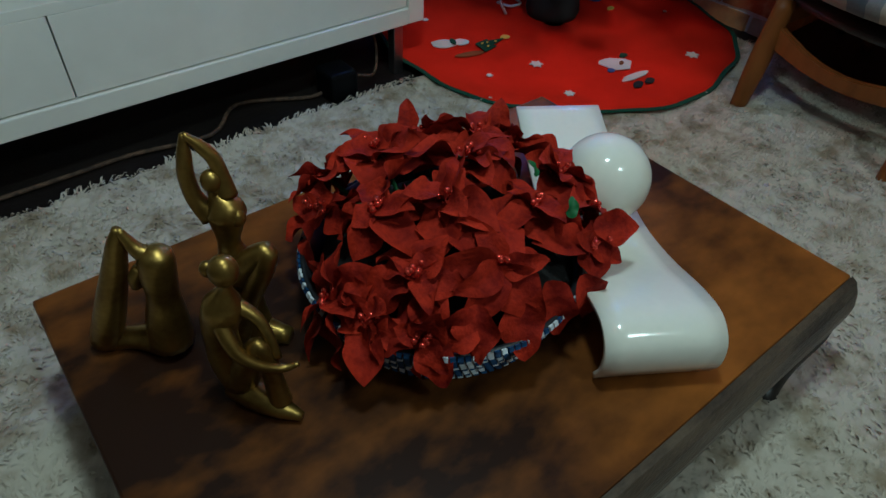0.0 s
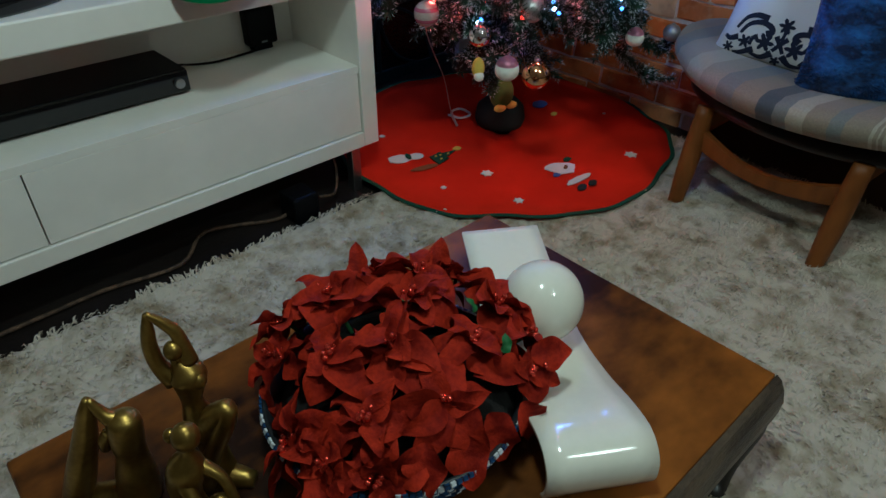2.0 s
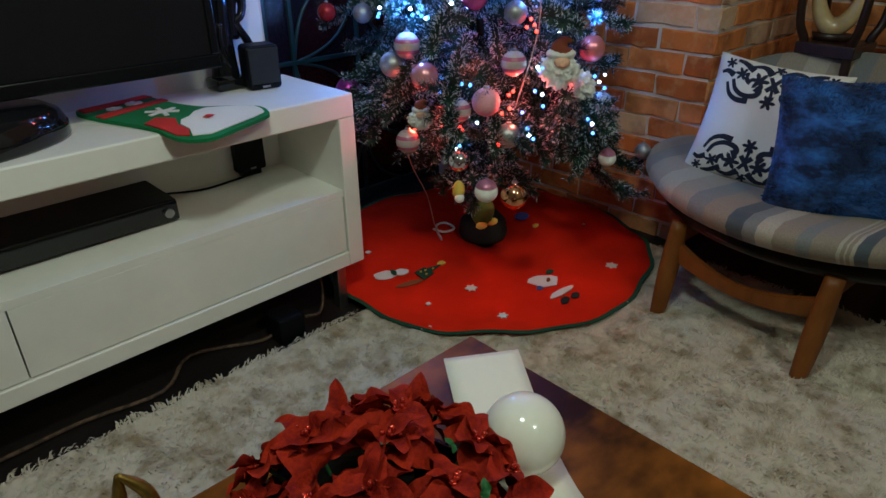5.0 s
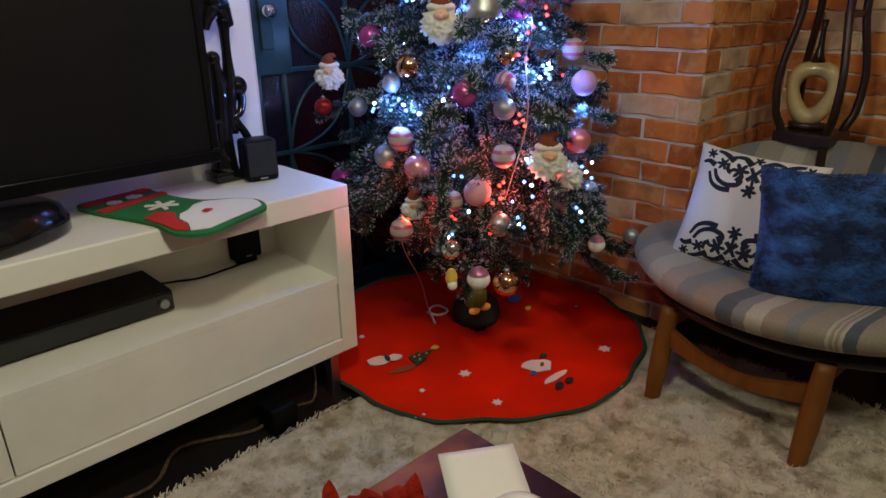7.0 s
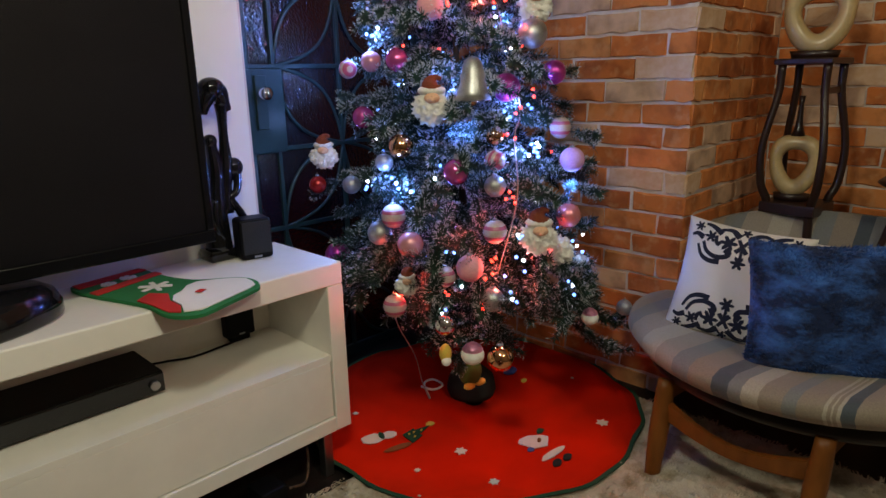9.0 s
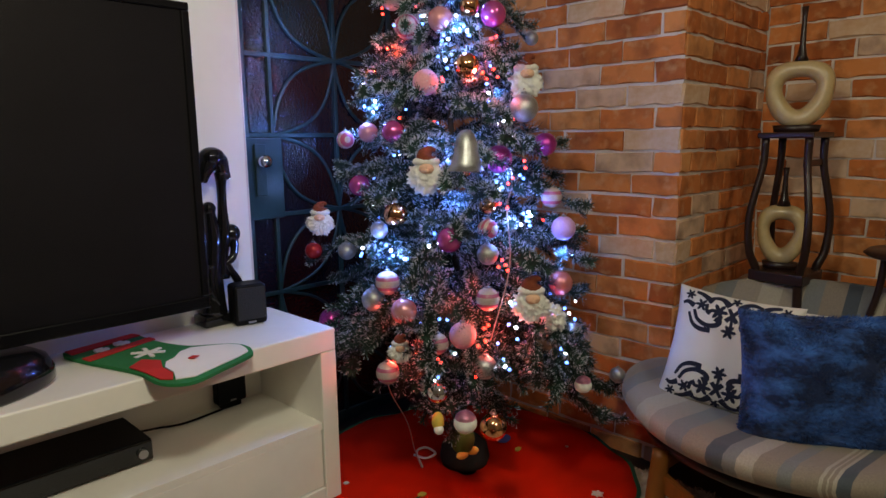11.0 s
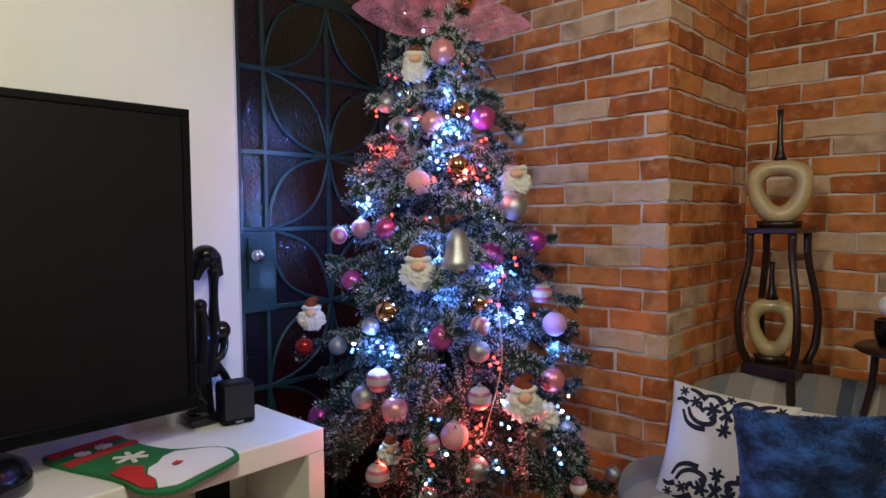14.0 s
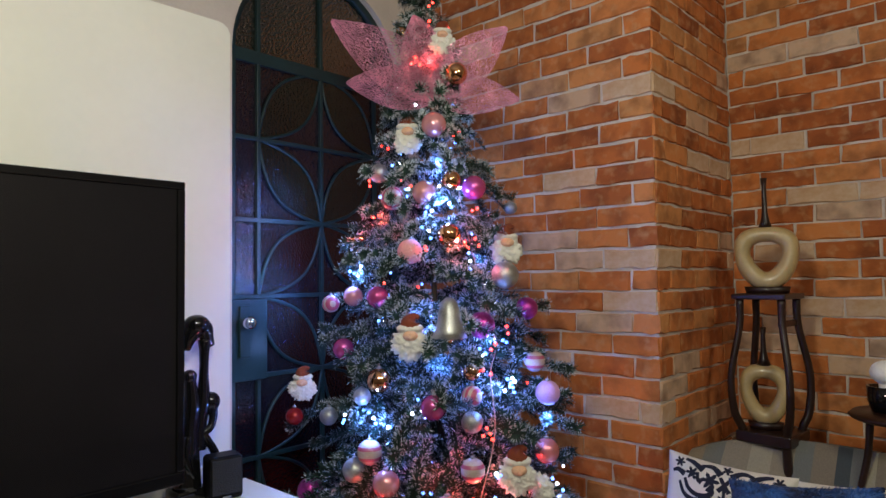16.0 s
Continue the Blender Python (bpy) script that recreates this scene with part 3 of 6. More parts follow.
body = new("wool", wool_mesh())
body.parent = rug
body.location = -Vector(rug.location)
tagged(body, kind="stuff")
pile = new("shag", pile_mesh())
pile.parent = rug
pile.location = -Vector(rug.location)
tagged(pile, kind="stuff")

# ---- television stand ----
stand = thing("tv_stand", (-0.82, 0.16, 0), "white lacquered low television stand with drawers and open shelf", "tv stand")
X0 = -1.66
part("top_board", box(X0, 0, 0, 0.318, 0.541, 0.60, 0.004), M["white"], stand)
part("side_panel", box(-0.048, 0, 0.0, 0.318, 0.130, 0.5405, 0.003), M["white"], stand)
part("side_panel", box(X0, X0 + 0.048, 0.0, 0.318, 0.130, 0.5405, 0.003), M["white"], stand)
part("bottom_board", box(X0 + 0.0485, -0.0485, 0.0, 0.318, 0.130, 0.172, 0.003), M["white"], stand)
part("shelf_board", box(X0 + 0.0485, -0.0485, 0.006, 0.306, 0.333, 0.352, 0.0006), M["white"], stand)
part("back_board", box(X0 + 0.0485, -0.0485, 0.306, 0.316, 0.173, 0.5405), M["white"], stand)
for a, b in ((-0.8315, -0.052), (-1.608, -0.8345)):
    part("drawer_front", box(a, b, 0.006, 0.024, 0.175, 0.3327, 0.0012), M["white"], stand)
for x in (-0.075, X0 + 0.075):
    for y in (0.022, 0.29):
        part("leg", box(x - 0.014, x + 0.014, y - 0.014, y + 0.014, 0.0, 0.1295, 0.002), M["steel"], stand, "metal leg")

def partition():
    """A tall panel with a rounded upper corner."""
    bm = bmesh.new()
    r = 0.035
    line = [(-1.9, 0.0), (-0.047, 0.0)] + [(-0.047 - r + r * math.cos(a), 1.881 - r + r * math.sin(a)) for a in np.linspace(0, math.pi / 2, 9)] + [(-1.9, 1.881)]
    near, far = ([bm.verts.new((x, y, z)) for x, z in line] for y in (0.3195, 0.35))
    bm.faces.new(near)
    bm.faces.new(far[::-1])
    for k in range(len(line)):
        n = (k + 1) % len(line)
        bm.faces.new((near[k], far[k], far[n], near[n]))
    bmesh.ops.recalc_face_normals(bm, faces=bm.faces[:])
    return bm


single("wall_partition", partition(), M["panel"], "tall cream partition behind the television", "partition", "structure")

tv = thing("television", (-0.88, 0.14, 0.6), "large flat black television switched off on its base", "television")
TX0, TX1, TZ0, TZ1 = -1.47, -0.268, 0.684, 1.386
part("body", box(TX0 + 0.004, TX1 - 0.004, 0.142, 0.195, TZ0 + 0.004, TZ1 - 0.004, 0.006), M["black"], tv)
for a in ((TX0, TX1, TZ1 - 0.018, TZ1), (TX0, TX1, TZ0, TZ0 + 0.03), (TX0, TX0 + 0.018, TZ0 + 0.03, TZ1 - 0.018), (TX1 - 0.018, TX1, TZ0 + 0.03, TZ1 - 0.018)):
    part("bezel", box(a[0], a[1], 0.128, 0.1415, a[2], a[3], 0.003), M["gloss"], tv)
part("screen", box(TX0 + 0.0185, TX1 - 0.0185, 0.134, 0.1412, TZ0 + 0.0305, TZ1 - 0.0185), M["screen"], tv)
part("neck", box(-0.96, -0.80, 0.15, 0.19, 0.66, 0.70, 0.006), M["gloss"], tv)
part("base", lathe([(0.0, 0), (0.97, 0), (1.0, 0.006), (1.0, 0.030), (0.96, 0.055), (0.88, 0.068), (0.0, 0.074)], (-0.885, 0.155, 0.6005), 48, squash=(0.280, 0.142)), M["gloss"], tv, "glossy oval foot", True)

# ---- things on the stand ----
OUT = [(-0.246, -0.010), (-0.248, 0.025), (-0.265, 0.055), (-0.300, 0.082), (-0.340, 0.115), (-0.370, 0.190), (-0.395, 0.305), (-0.470, 0.290), (-0.556, 0.275), (-0.545, 0.190), (-0.512, 0.095), (-0.490, 0.025), (-0.480, -0.040), (-0.457, -0.072), (-0.415, -0.086), (-0.350, -0.068), (-0.290, -0.050), (-0.256, -0.036)]
line = [(q[0], q[1]) for q in smooth_line([(*p, 0) for p in OUT + OUT[:1]], 3)[:-1]]
sock = thing("christmas_stocking", (-0.42, 0.08, 0.6), "flat green felt stocking with red bands and white toe", "stocking")


def draped(outline, z0, z1):
    """A felt piece on the stand's top; what hangs over its front edge droops."""
    bm = slab(outline, z0, z1)
    bmesh.ops.triangulate(bm, faces=[f for f in bm.faces if len(f.verts) > 4])
    for v in bm.verts:
        if v.co.y < -0.002:
            v.co.z += 0.15 * (v.co.y + 0.002)
    return bm


part("sock", draped(line, 0.6015, 0.609), M["green_felt"], sock)
toe = part("toe_patch", draped([(-0.258, -0.008), (-0.258, 0.022), (-0.275, 0.046), (-0.310, 0.068), (-0.345, 0.085), (-0.375, 0.075), (-0.40, 0.045), (-0.425, 0.03), (-0.44, 0.0), (-0.435, -0.03), (-0.445, -0.062), (-0.41, -0.072), (-0.35, -0.055), (-0.29, -0.038), (-0.262, -0.026)], 0.610, 0.6125), M["white_felt"], sock, "white patch")
part("nose_patch", slab([(-0.385, 0.012), (-0.37, 0.022), (-0.36, 0.010), (-0.375, 0.002)], 0.613, 0.6145), M["red_cloth"], toe)
part("heel_patch", draped([(-0.428, 0.05), (-0.455, 0.085), (-0.492, 0.055), (-0.482, 0.0), (-0.470, -0.045), (-0.450, -0.06), (-0.438, -0.035), (-0.445, 0.0)], 0.610, 0.6125), M["red_cloth"], sock, "red patch")
part("band", slab([(-0.548, 0.236), (-0.385, 0.275), (-0.394, 0.302), (-0.553, 0.272)], 0.610, 0.6125), M["red_cloth"], sock, "red band")
part("band", slab([(-0.535, 0.160), (-0.372, 0.215), (-0.377, 0.240), (-0.542, 0.190)], 0.610, 0.6125), M["red_cloth"], sock, "red band")
for cx, cy, r in ((-0.425, 0.125, 0.036), (-0.440, 0.243, 0.018), (-0.49, 0.225, 0.016)):
    for k in range(3):
        a = k * math.pi / 3 + 0.4
        dx, dy = r * math.cos(a), r * math.sin(a)
        px, py = -0.005 * math.sin(a), 0.005 * math.cos(a)
        part("snowflake_arm", slab([(cx - dx - px, cy - dy - py), (cx + dx - px, cy + dy - py), (cx + dx + px, cy + dy + py), (cx - dx + px, cy - dy + py)], 0.6102, 0.6124 + 0.0004 * k), M["white_felt"], sock)

spk = thing("speaker", (-0.145, 0.215, 0.6), "small black satellite speaker on the white stand", "speaker", m=pose(-0.125, 0.215, 0.6005, 0, 0, -12))
part("cabinet", box(-0.043, 0.043, -0.035, 0.035, 0, 0.108, 0.010), M["black"], spk)
grille = part("grille", box(-0.037, 0.037, -0.039, -0.0355, 0.016, 0.102, 0.0015), M["dark_cloth"], spk)
part("badge", box(-0.010, 0.010, -0.0375, -0.0352, 0.006, 0.011), M["steel"], grille, "small pale badge")
spk2 = thing("speaker", (-0.17, 0.2, 0.351), "small black speaker inside the open shelf", "speaker", m=pose(-0.158, 0.270, 0.3525))
part("cabinet", box(-0.042, 0.042, -0.004, 0.034, 0.014, 0.110, 0.007), M["black"], spk2)
part("foot", box(-0.028, 0.028, 0.004, 0.030, 0, 0.0138, 0.002), M["black"], spk2)
part("badge", box(-0.008, 0.008, -0.0065, -0.0042, 0.022, 0.026), M["steel"], spk2)

# black entwined sculpture: one plain mesh of loops and knobs
sc = bmesh.new()
SX, SY = -0.178, 0.268
box(SX - 0.058, SX + 0.030, SY - 0.035, SY + 0.035, 0.6005, 0.630, 0.006, sc)
for rows in (
    [(-0.016, 0, 0.625, 0.036), (-0.014, 0, 0.69, 0.030), (-0.010, 0, 0.77, 0.024), (-0.004, 0, 0.83, 0.022), (-0.006, 0, 0.87, 0.017), (-0.010, 0, 0.908, 0.014)],
    [(0.012, 0, 0.72, 0.022), (0.016, 0, 0.78, 0.019), (0.024, 0, 0.83, 0.020), (0.027, 0, 0.86, 0.017), (0.028, 0, 0.912, 0.0125), (0.029, 0, 0.965, 0.013), (0.030, 0, 1.0, 0.018)],
    [(0.050, -0.004, 0.822, 0.014), (0.050, -0.008, 0.795, 0.011), (0.040, -0.012, 0.772, 0.010), (0.024, -0.012, 0.760, 0.010), (0.034, -0.010, 0.740, 0.010), (0.052, -0.006, 0.712, 0.011), (0.064, 0, 0.682, 0.012), (0.058, 0, 0.640, 0.014), (0.040, 0, 0.618, 0.014)],
    [(-0.020, -0.014, 0.76, 0.010), (-0.026, -0.016, 0.72, 0.012), (-0.018, -0.018, 0.67, 0.014), (0.0, -0.018, 0.64, 0.014)],
    [(-0.020, 0, 0.975, 0.010), (-0.014, 0, 1.005, 0.020), (0.004, 0, 1.032, 0.026), (0.026, 0, 1.030, 0.024), (0.036, 0, 1.005, 0.018), (0.046, 0, 0.982, 0.012)],
):
    tube([(SX + a, SY + b, c, r) for a, b, c, r in rows], 12, sc)
ball((SX + 0.008, SY, 1.040), 0.032, bm=sc, scale=(1.05, 1, 0.8))
ball((SX - 0.010, SY, 0.908), 0.018, bm=sc)
ball((SX + 0.048, SY, 0.836), 0.0235, bm=sc, scale=(1, 1, 1.1))
single("sculpture", sc, M["gloss"], "glossy black abstract sculpture of entwined loops", "sculpture", smooth=True, at=(SX, SY, 0.6))

dvd = thing("disc_player", (-0.63, 0.17, 0.35), "slim black disc player in the open shelf", "disc player")
part("case", box(-0.86, -0.434, 0.128, 0.30, 0.358, 0.408, 0.004), M["black"], dvd)
fascia = part("front_panel", box(-0.858, -0.436, 0.121, 0.1275, 0.360, 0.406, 0.002), M["gloss"], dvd)
dial = tube([(-0.460, 0.121, 0.382, 0.011), (-0.460, 0.112, 0.382, 0.011)], 16, steps=1)
part("dial", dial, M["steel"], fascia, "round metal dial")
for x in (-0.84, -0.47):
    part("foot", box(x - 0.012, x + 0.012, 0.15, 0.18, 0.3522, 0.358), M["black"], dvd)
single("cable", tube([(-0.44, 0.28, 0.370, 0.003), (-0.40, 0.25, 0.375, 0.003), (-0.36, 0.28, 0.358, 0.003), (-0.30, 0.26, 0.357, 0.003), (-0.19, 0.27, 0.357, 0.003)], 6), M["black"], "thin black cable lying in the shelf", "cable", smooth=True, at=(-0.3, 0.26, 0.351))
single("braided_cord", tube([(-1.5, 0.03, 0.008, 0.005), (-0.945, 0.027, 0.008, 0.005), (-0.77, 0.028, 0.008, 0.005), (-0.60, 0.004, 0.008, 0.005), (-0.493, 0.093, 0.008, 0.005), (-0.333, 0.022, 0.008, 0.005), (-0.27, 0.03, 0.02, 0.005)], 8), M["cord"], "brown braided power cord along the floor", "cord", smooth=True, at=(-0.7, 0, 0))
brickp = thing("power_adapter", (-0.24, -0.03, 0), "black power adapter on the floor under the stand", "power adapter")
part("case", box(-0.305, -0.23, -0.035, 0.045, 0.0, 0.075, 0.008), M["black"], brickp)
part("lead", tube([(-0.22, -0.02, 0.05, 0.004), (-0.16, 0.0, 0.03, 0.004), (-0.11, 0.06, 0.06, 0.004), (-0.09, 0.12, 0.11, 0.004)], 6), M["cord"], brickp, smooth=True)

# The loose things stand on a plan turned a little against the walls and the stand.
FIXED = set(scene.objects)
SWING = pose(0, 0, 0, 0, 0, -5.2)

# ---- coffee table ----
tab = thing("coffee_table", (-0.52, -0.90, 0), "low dark brown wooden coffee table with curved legs", "coffee table", m=pose(-0.515, -0.902, 0, 0, 0, 4.4))
TW, TD, TZ = 0.451, 0.316, 0.206
part("top_board", box(-TW, TW, -TD + 0.024, TD, TZ - 0.026, TZ, 0.004), M["wood"], tab)


def sloped_edge():
    """The worn front moulding, leaning outwards from the top board to the apron."""
    bm = bmesh.new()
    shape = [(0.0236, -0.001), (0.015, -0.006), (0.006, -0.022), (0.0, -0.044), (0.001, -0.068), (0.030, -0.068), (0.030, -0.0265), (0.0236, -0.0265)]
    ends = []
    for i in range(13):
        x = -TW + 2 * TW * i / 12
        ends.append([bm.verts.new((x, -TD + y + 0.0012 * noise.noise((x * 9, z * 40, 1)), TZ + z)) for y, z in shape])
    for a, b in zip(ends, ends[1:]):
        for k in range(len(shape)):
            bm.faces.new((a[k], a[(k + 1) % len(shape)], b[(k + 1) % len(shape)], b[k]))
    bm.faces.new(ends[0])
    bm.faces.new(ends[-1][::-1])
    bmesh.ops.recalc_face_normals(bm, faces=bm.faces[:])
    return bm


part("front_moulding", sloped_edge(), M["wood_edge"], tab, "worn sloping front edge")
part("apron", box(-TW + 0.006, TW - 0.006, TD - 0.028, TD - 0.004, TZ - 0.068, TZ - 0.0265, 0.003), M["wood_edge"], tab)
for s in (-1, 1):
    part("apron", box(s * (TW - 0.016) - 0.012, s * (TW - 0.016) + 0.012, -TD + 0.031, TD - 0.029, TZ - 0.068, TZ - 0.0265, 0.003), M["wood_edge"], tab)
for sx in (-1, 1):
    for sy in (-1, 1):
        rows = [(TW - 0.040, TD - 0.036, TZ - 0.060, 0.034), (TW - 0.034, TD - 0.030, TZ - 0.095, 0.030), (TW - 0.070, TD - 0.026, 0.062, 0.019), (TW - 0.090, TD - 0.024, 0.030, 0.018), (TW - 0.105, TD - 0.022, 0.014, 0.022), (TW - 0.108, TD - 0.022, 0.001, 0.018)]
        part("leg", tube([(sx * a, sy * b, c, r) for a, b, c, r in rows], 10), M["legs"], tab, "dark curved leg", True)

# gold figures: abstract plain sculptures, one mesh each
FU = Vector((0.788, -0.616, 0))
FN = Vector((0.616, 0.788, 0))


def gold_form(base, limbs, knobs, label):
    bm = bmesh.new()
    for rows in limbs:
        tube([(*(Vector(base) + FU * u + FN * d + Vector((0, 0, z))), r) for u, d, z, r in [(u, d, z, r * 1.03) for u, d, z, r in rows]], 12, bm)
    for u, d, z, r in knobs:
        ball(Vector(base) + FU * u + FN * d + Vector((0, 0, z)), r, 16, 10, bm, (1, 1, 1.15))
    single("gold_sculpture", bm, M["gold_fig"], label, "sculpture", group="gold sculptures", smooth=True, at=base)


gold_form((-0.779, -0.824, 0.2065), [
    [(-0.0215, 0, 0.282, 0.003), (-0.0245, 0, 0.262, 0.0065), (-0.0285, 0, 0.236, 0.008), (-0.0258, 0, 0.209, 0.009), (-0.0136, 0, 0.187, 0.012)],
    [(-0.0215, 0, 0.282, 0.003), (-0.010, 0.004, 0.268, 0.006), (-0.0005, 0.006, 0.253, 0.007), (0.0037, 0.006, 0.231, 0.008), (0.006, 0.004, 0.212, 0.010)],
    [(-0.005, 0, 0.222, 0.006), (-0.005, 0, 0.214, 0.007), (0.002, 0, 0.198, 0.019), (0.001, 0, 0.182, 0.017), (-0.002, 0, 0.156, 0.0115), (-0.001, 0, 0.135, 0.016), (0.003, 0, 0.115, 0.022), (0.0, 0, 0.095, 0.018)],
    [(0.002, -0.002, 0.108, 0.019), (0.0245, -0.010, 0.138, 0.016), (0.041, -0.014, 0.156, 0.011), (0.037, -0.016, 0.140, 0.012), (0.028, -0.016, 0.120, 0.0125), (0.008, -0.014, 0.072, 0.0105), (-0.010, -0.012, 0.012, 0.010)],
    [(0.004, 0.0, 0.112, 0.020), (0.002, 0.006, 0.060, 0.016), (0.0, 0.008, 0.012, 0.022)],
    [(-0.03, 0.0, 0.008, 0.010), (0.0, 0.005, 0.010, 0.018), (0.045, 0.0, 0.008, 0.010)],
], [(-0.005, 0, 0.2315, 0.0105), (0.0145, -0.006, 0.193, 0.0095)], "gold painted abstract figurine with raised joined arms")
gold_form((-0.885, -0.770, 0.2065), [
    [(0.0135, 0, 0.181, 0.004), (0.008, 0, 0.162, 0.009), (-0.003, 0, 0.129, 0.0125), (-0.026, -0.004, 0.065, 0.0165), (-0.046, -0.006, 0.012, 0.0175)],
    [(0.0145, 0, 0.180, 0.004), (0.025, 0, 0.157, 0.0075), (0.037, 0, 0.146, 0.011), (0.048, 0, 0.138, 0.014)],
    [(0.046, 0, 0.158, 0.006), (0.045, 0, 0.148, 0.017), (0.040, 0, 0.118, 0.0185), (0.038, 0, 0.090, 0.017), (0.034, 0, 0.057, 0.022), (0.028, 0, 0.014, 0.025)],
    [(0.026, -0.004, 0.132, 0.007), (0.018, -0.006, 0.120, 0.007), (0.016, -0.006, 0.106, 0.006)],
    [(-0.046, -0.004, 0.010, 0.014), (-0.012, 0, 0.012, 0.014), (0.024, 0, 0.014, 0.022)],
], [(0.0175, -0.003, 0.114, 0.0085)], "gold painted abstract figurine bending over a raised leg")
gold_form((-0.808, -0.902, 0.2065), [
    [(-0.002, 0, 0.178, 0.006), (-0.004, 0, 0.166, 0.0075), (-0.010, 0, 0.145, 0.019), (-0.017, 0, 0.122, 0.0185), (-0.021, 0, 0.098, 0.0165), (-0.020, 0, 0.062, 0.019), (-0.010, 0, 0.028, 0.021)],
    [(-0.018, -0.006, 0.141, 0.0085), (0.002, -0.024, 0.106, 0.0075), (0.0225, -0.026, 0.089, 0.006), (0.0444, -0.020, 0.079, 0.0045), (0.060, -0.016, 0.083, 0.0025)],
    [(0.001, 0.004, 0.141, 0.0085), (0.0206, 0.0, 0.128, 0.0065), (0.0312, -0.006, 0.107, 0.0055), (0.038, -0.012, 0.085, 0.0045)],
    [(-0.010, -0.004, 0.033, 0.018), (0.008, -0.012, 0.078, 0.0145), (0.0215, -0.014, 0.104, 0.009), (0.028, -0.014, 0.078, 0.0095), (0.031, -0.016, 0.045, 0.0105), (0.034, -0.018, 0.018, 0.012)],
    [(-0.020, 0.0, 0.020, 0.017), (0.008, -0.012, 0.016, 0.0165), (0.034, -0.022, 0.012, 0.012), (0.058, -0.028, 0.007, 0.005)],
], [(-0.001, 0, 0.191, 0.0145), (-0.0165, 0.002, 0.190, 0.0075)], "gold painted abstract figurine seated with arms round its knee")

# white wave dish and ball
AXIS = Vector((-0.30, -0.905, 0))
LONGW = Vector((0.275, 0.515, 0)).normalized()
ACROSS = Vector((LONGW.y, -LONGW.x, 0))


def wave():
    prof = smooth_line([(-0.250, 0.0, 0), (-0.262, 0.028, 0), (-0.256, 0.060, 0), (-0.226, 0.076, 0), (-0.175, 0.066, 0), (-0.10, 0.040, 0), (-0.02, 0.022, 0), (0.06, 0.020, 0), (0.13, 0.032, 0), (0.20, 0.050, 0), (0.252, 0.062, 0)], 5)
    bm = bmesh.new()
    rows = []
    for s, z, _ in prof:
        half = 0.070
        rows.append([bm.verts.new(AXIS + LONGW * s + ACROSS * (half * w) + Vector((0, 0, TZ + 0.007 + z))) for w in (-1, -0.6, 0, 0.6, 1)])
    for a, b in zip(rows, rows[1:]):
        for k in range(4):
            bm.faces.new((a[k], a[k + 1], b[k + 1], b[k]))
    bmesh.ops.recalc_face_normals(bm, faces=bm.faces[:])
    bmesh.ops.solidify(bm, geom=bm.faces[:], thickness=0.007)
    return bm


single("wave_dish", wave(), M["ceramic"], "glossy ivory ceramic wave-shaped dish on the table", "dish", smooth=True, at=(-0.3, -0.9, TZ))
single("ceramic_ball", ball((-0.288, -0.893, TZ + 0.093), 0.062, 40, 24), M["ceramic"], "glossy ivory ceramic ball resting in the dish", "ball", smooth=True, at=(-0.288, -0.893, TZ + 0.03))

# ---- poinsettia bowl ----
BC = Vector((-0.543, -0.872, TZ))
PC = Vector((-0.536, -0.878, TZ))
bowl = thing("mosaic_bowl", BC, "round dark bowl with blue and white mosaic rim", "bowl")
part("bowl_body", lathe([(0.0, 0.0), (0.132, 0.0), (0.146, 0.008), (0.164, 0.042), (0.174, 0.072), (0.168, 0.074), (0.157, 0.045), (0.138, 0.014), (0.0, 0.010)], BC, 48), M["bowl"], bowl, smooth=True)
rnd = random.Random(5)
tiles = {}
for shade in ("mosaic_white", "mosaic_blue"):
    bm = bmesh.new()
    bmesh.ops.create_cube(bm, size=1, matrix=Matrix.Diagonal((0.0062, 0.0056, 0.003, 1)))
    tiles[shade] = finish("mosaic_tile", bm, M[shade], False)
for ringn in range(10):
    f = ringn / 9
    r, z = 0.150 + 0.025 * f, 0.009 + 0.062 * f
    count = 100 + 4 * ringn
    for k in range(count):
        a = 2 * math.pi * (k + 0.5 * (ringn % 2)) / count
        ob = new("mosaic_tile", tiles["mosaic_white" if rnd.random() < 0.45 else "mosaic_blue"])
        ob.parent = bowl
        ob.matrix_basis = pose(r * math.cos(a), r * math.sin(a), z, 0, 0, math.degrees(a) + 90) @ pose(0, 0, 0, 68 + rnd.uniform(-8, 8), rnd.uniform(-6, 6), rnd.uniform(-9, 9))

PETALS = {}


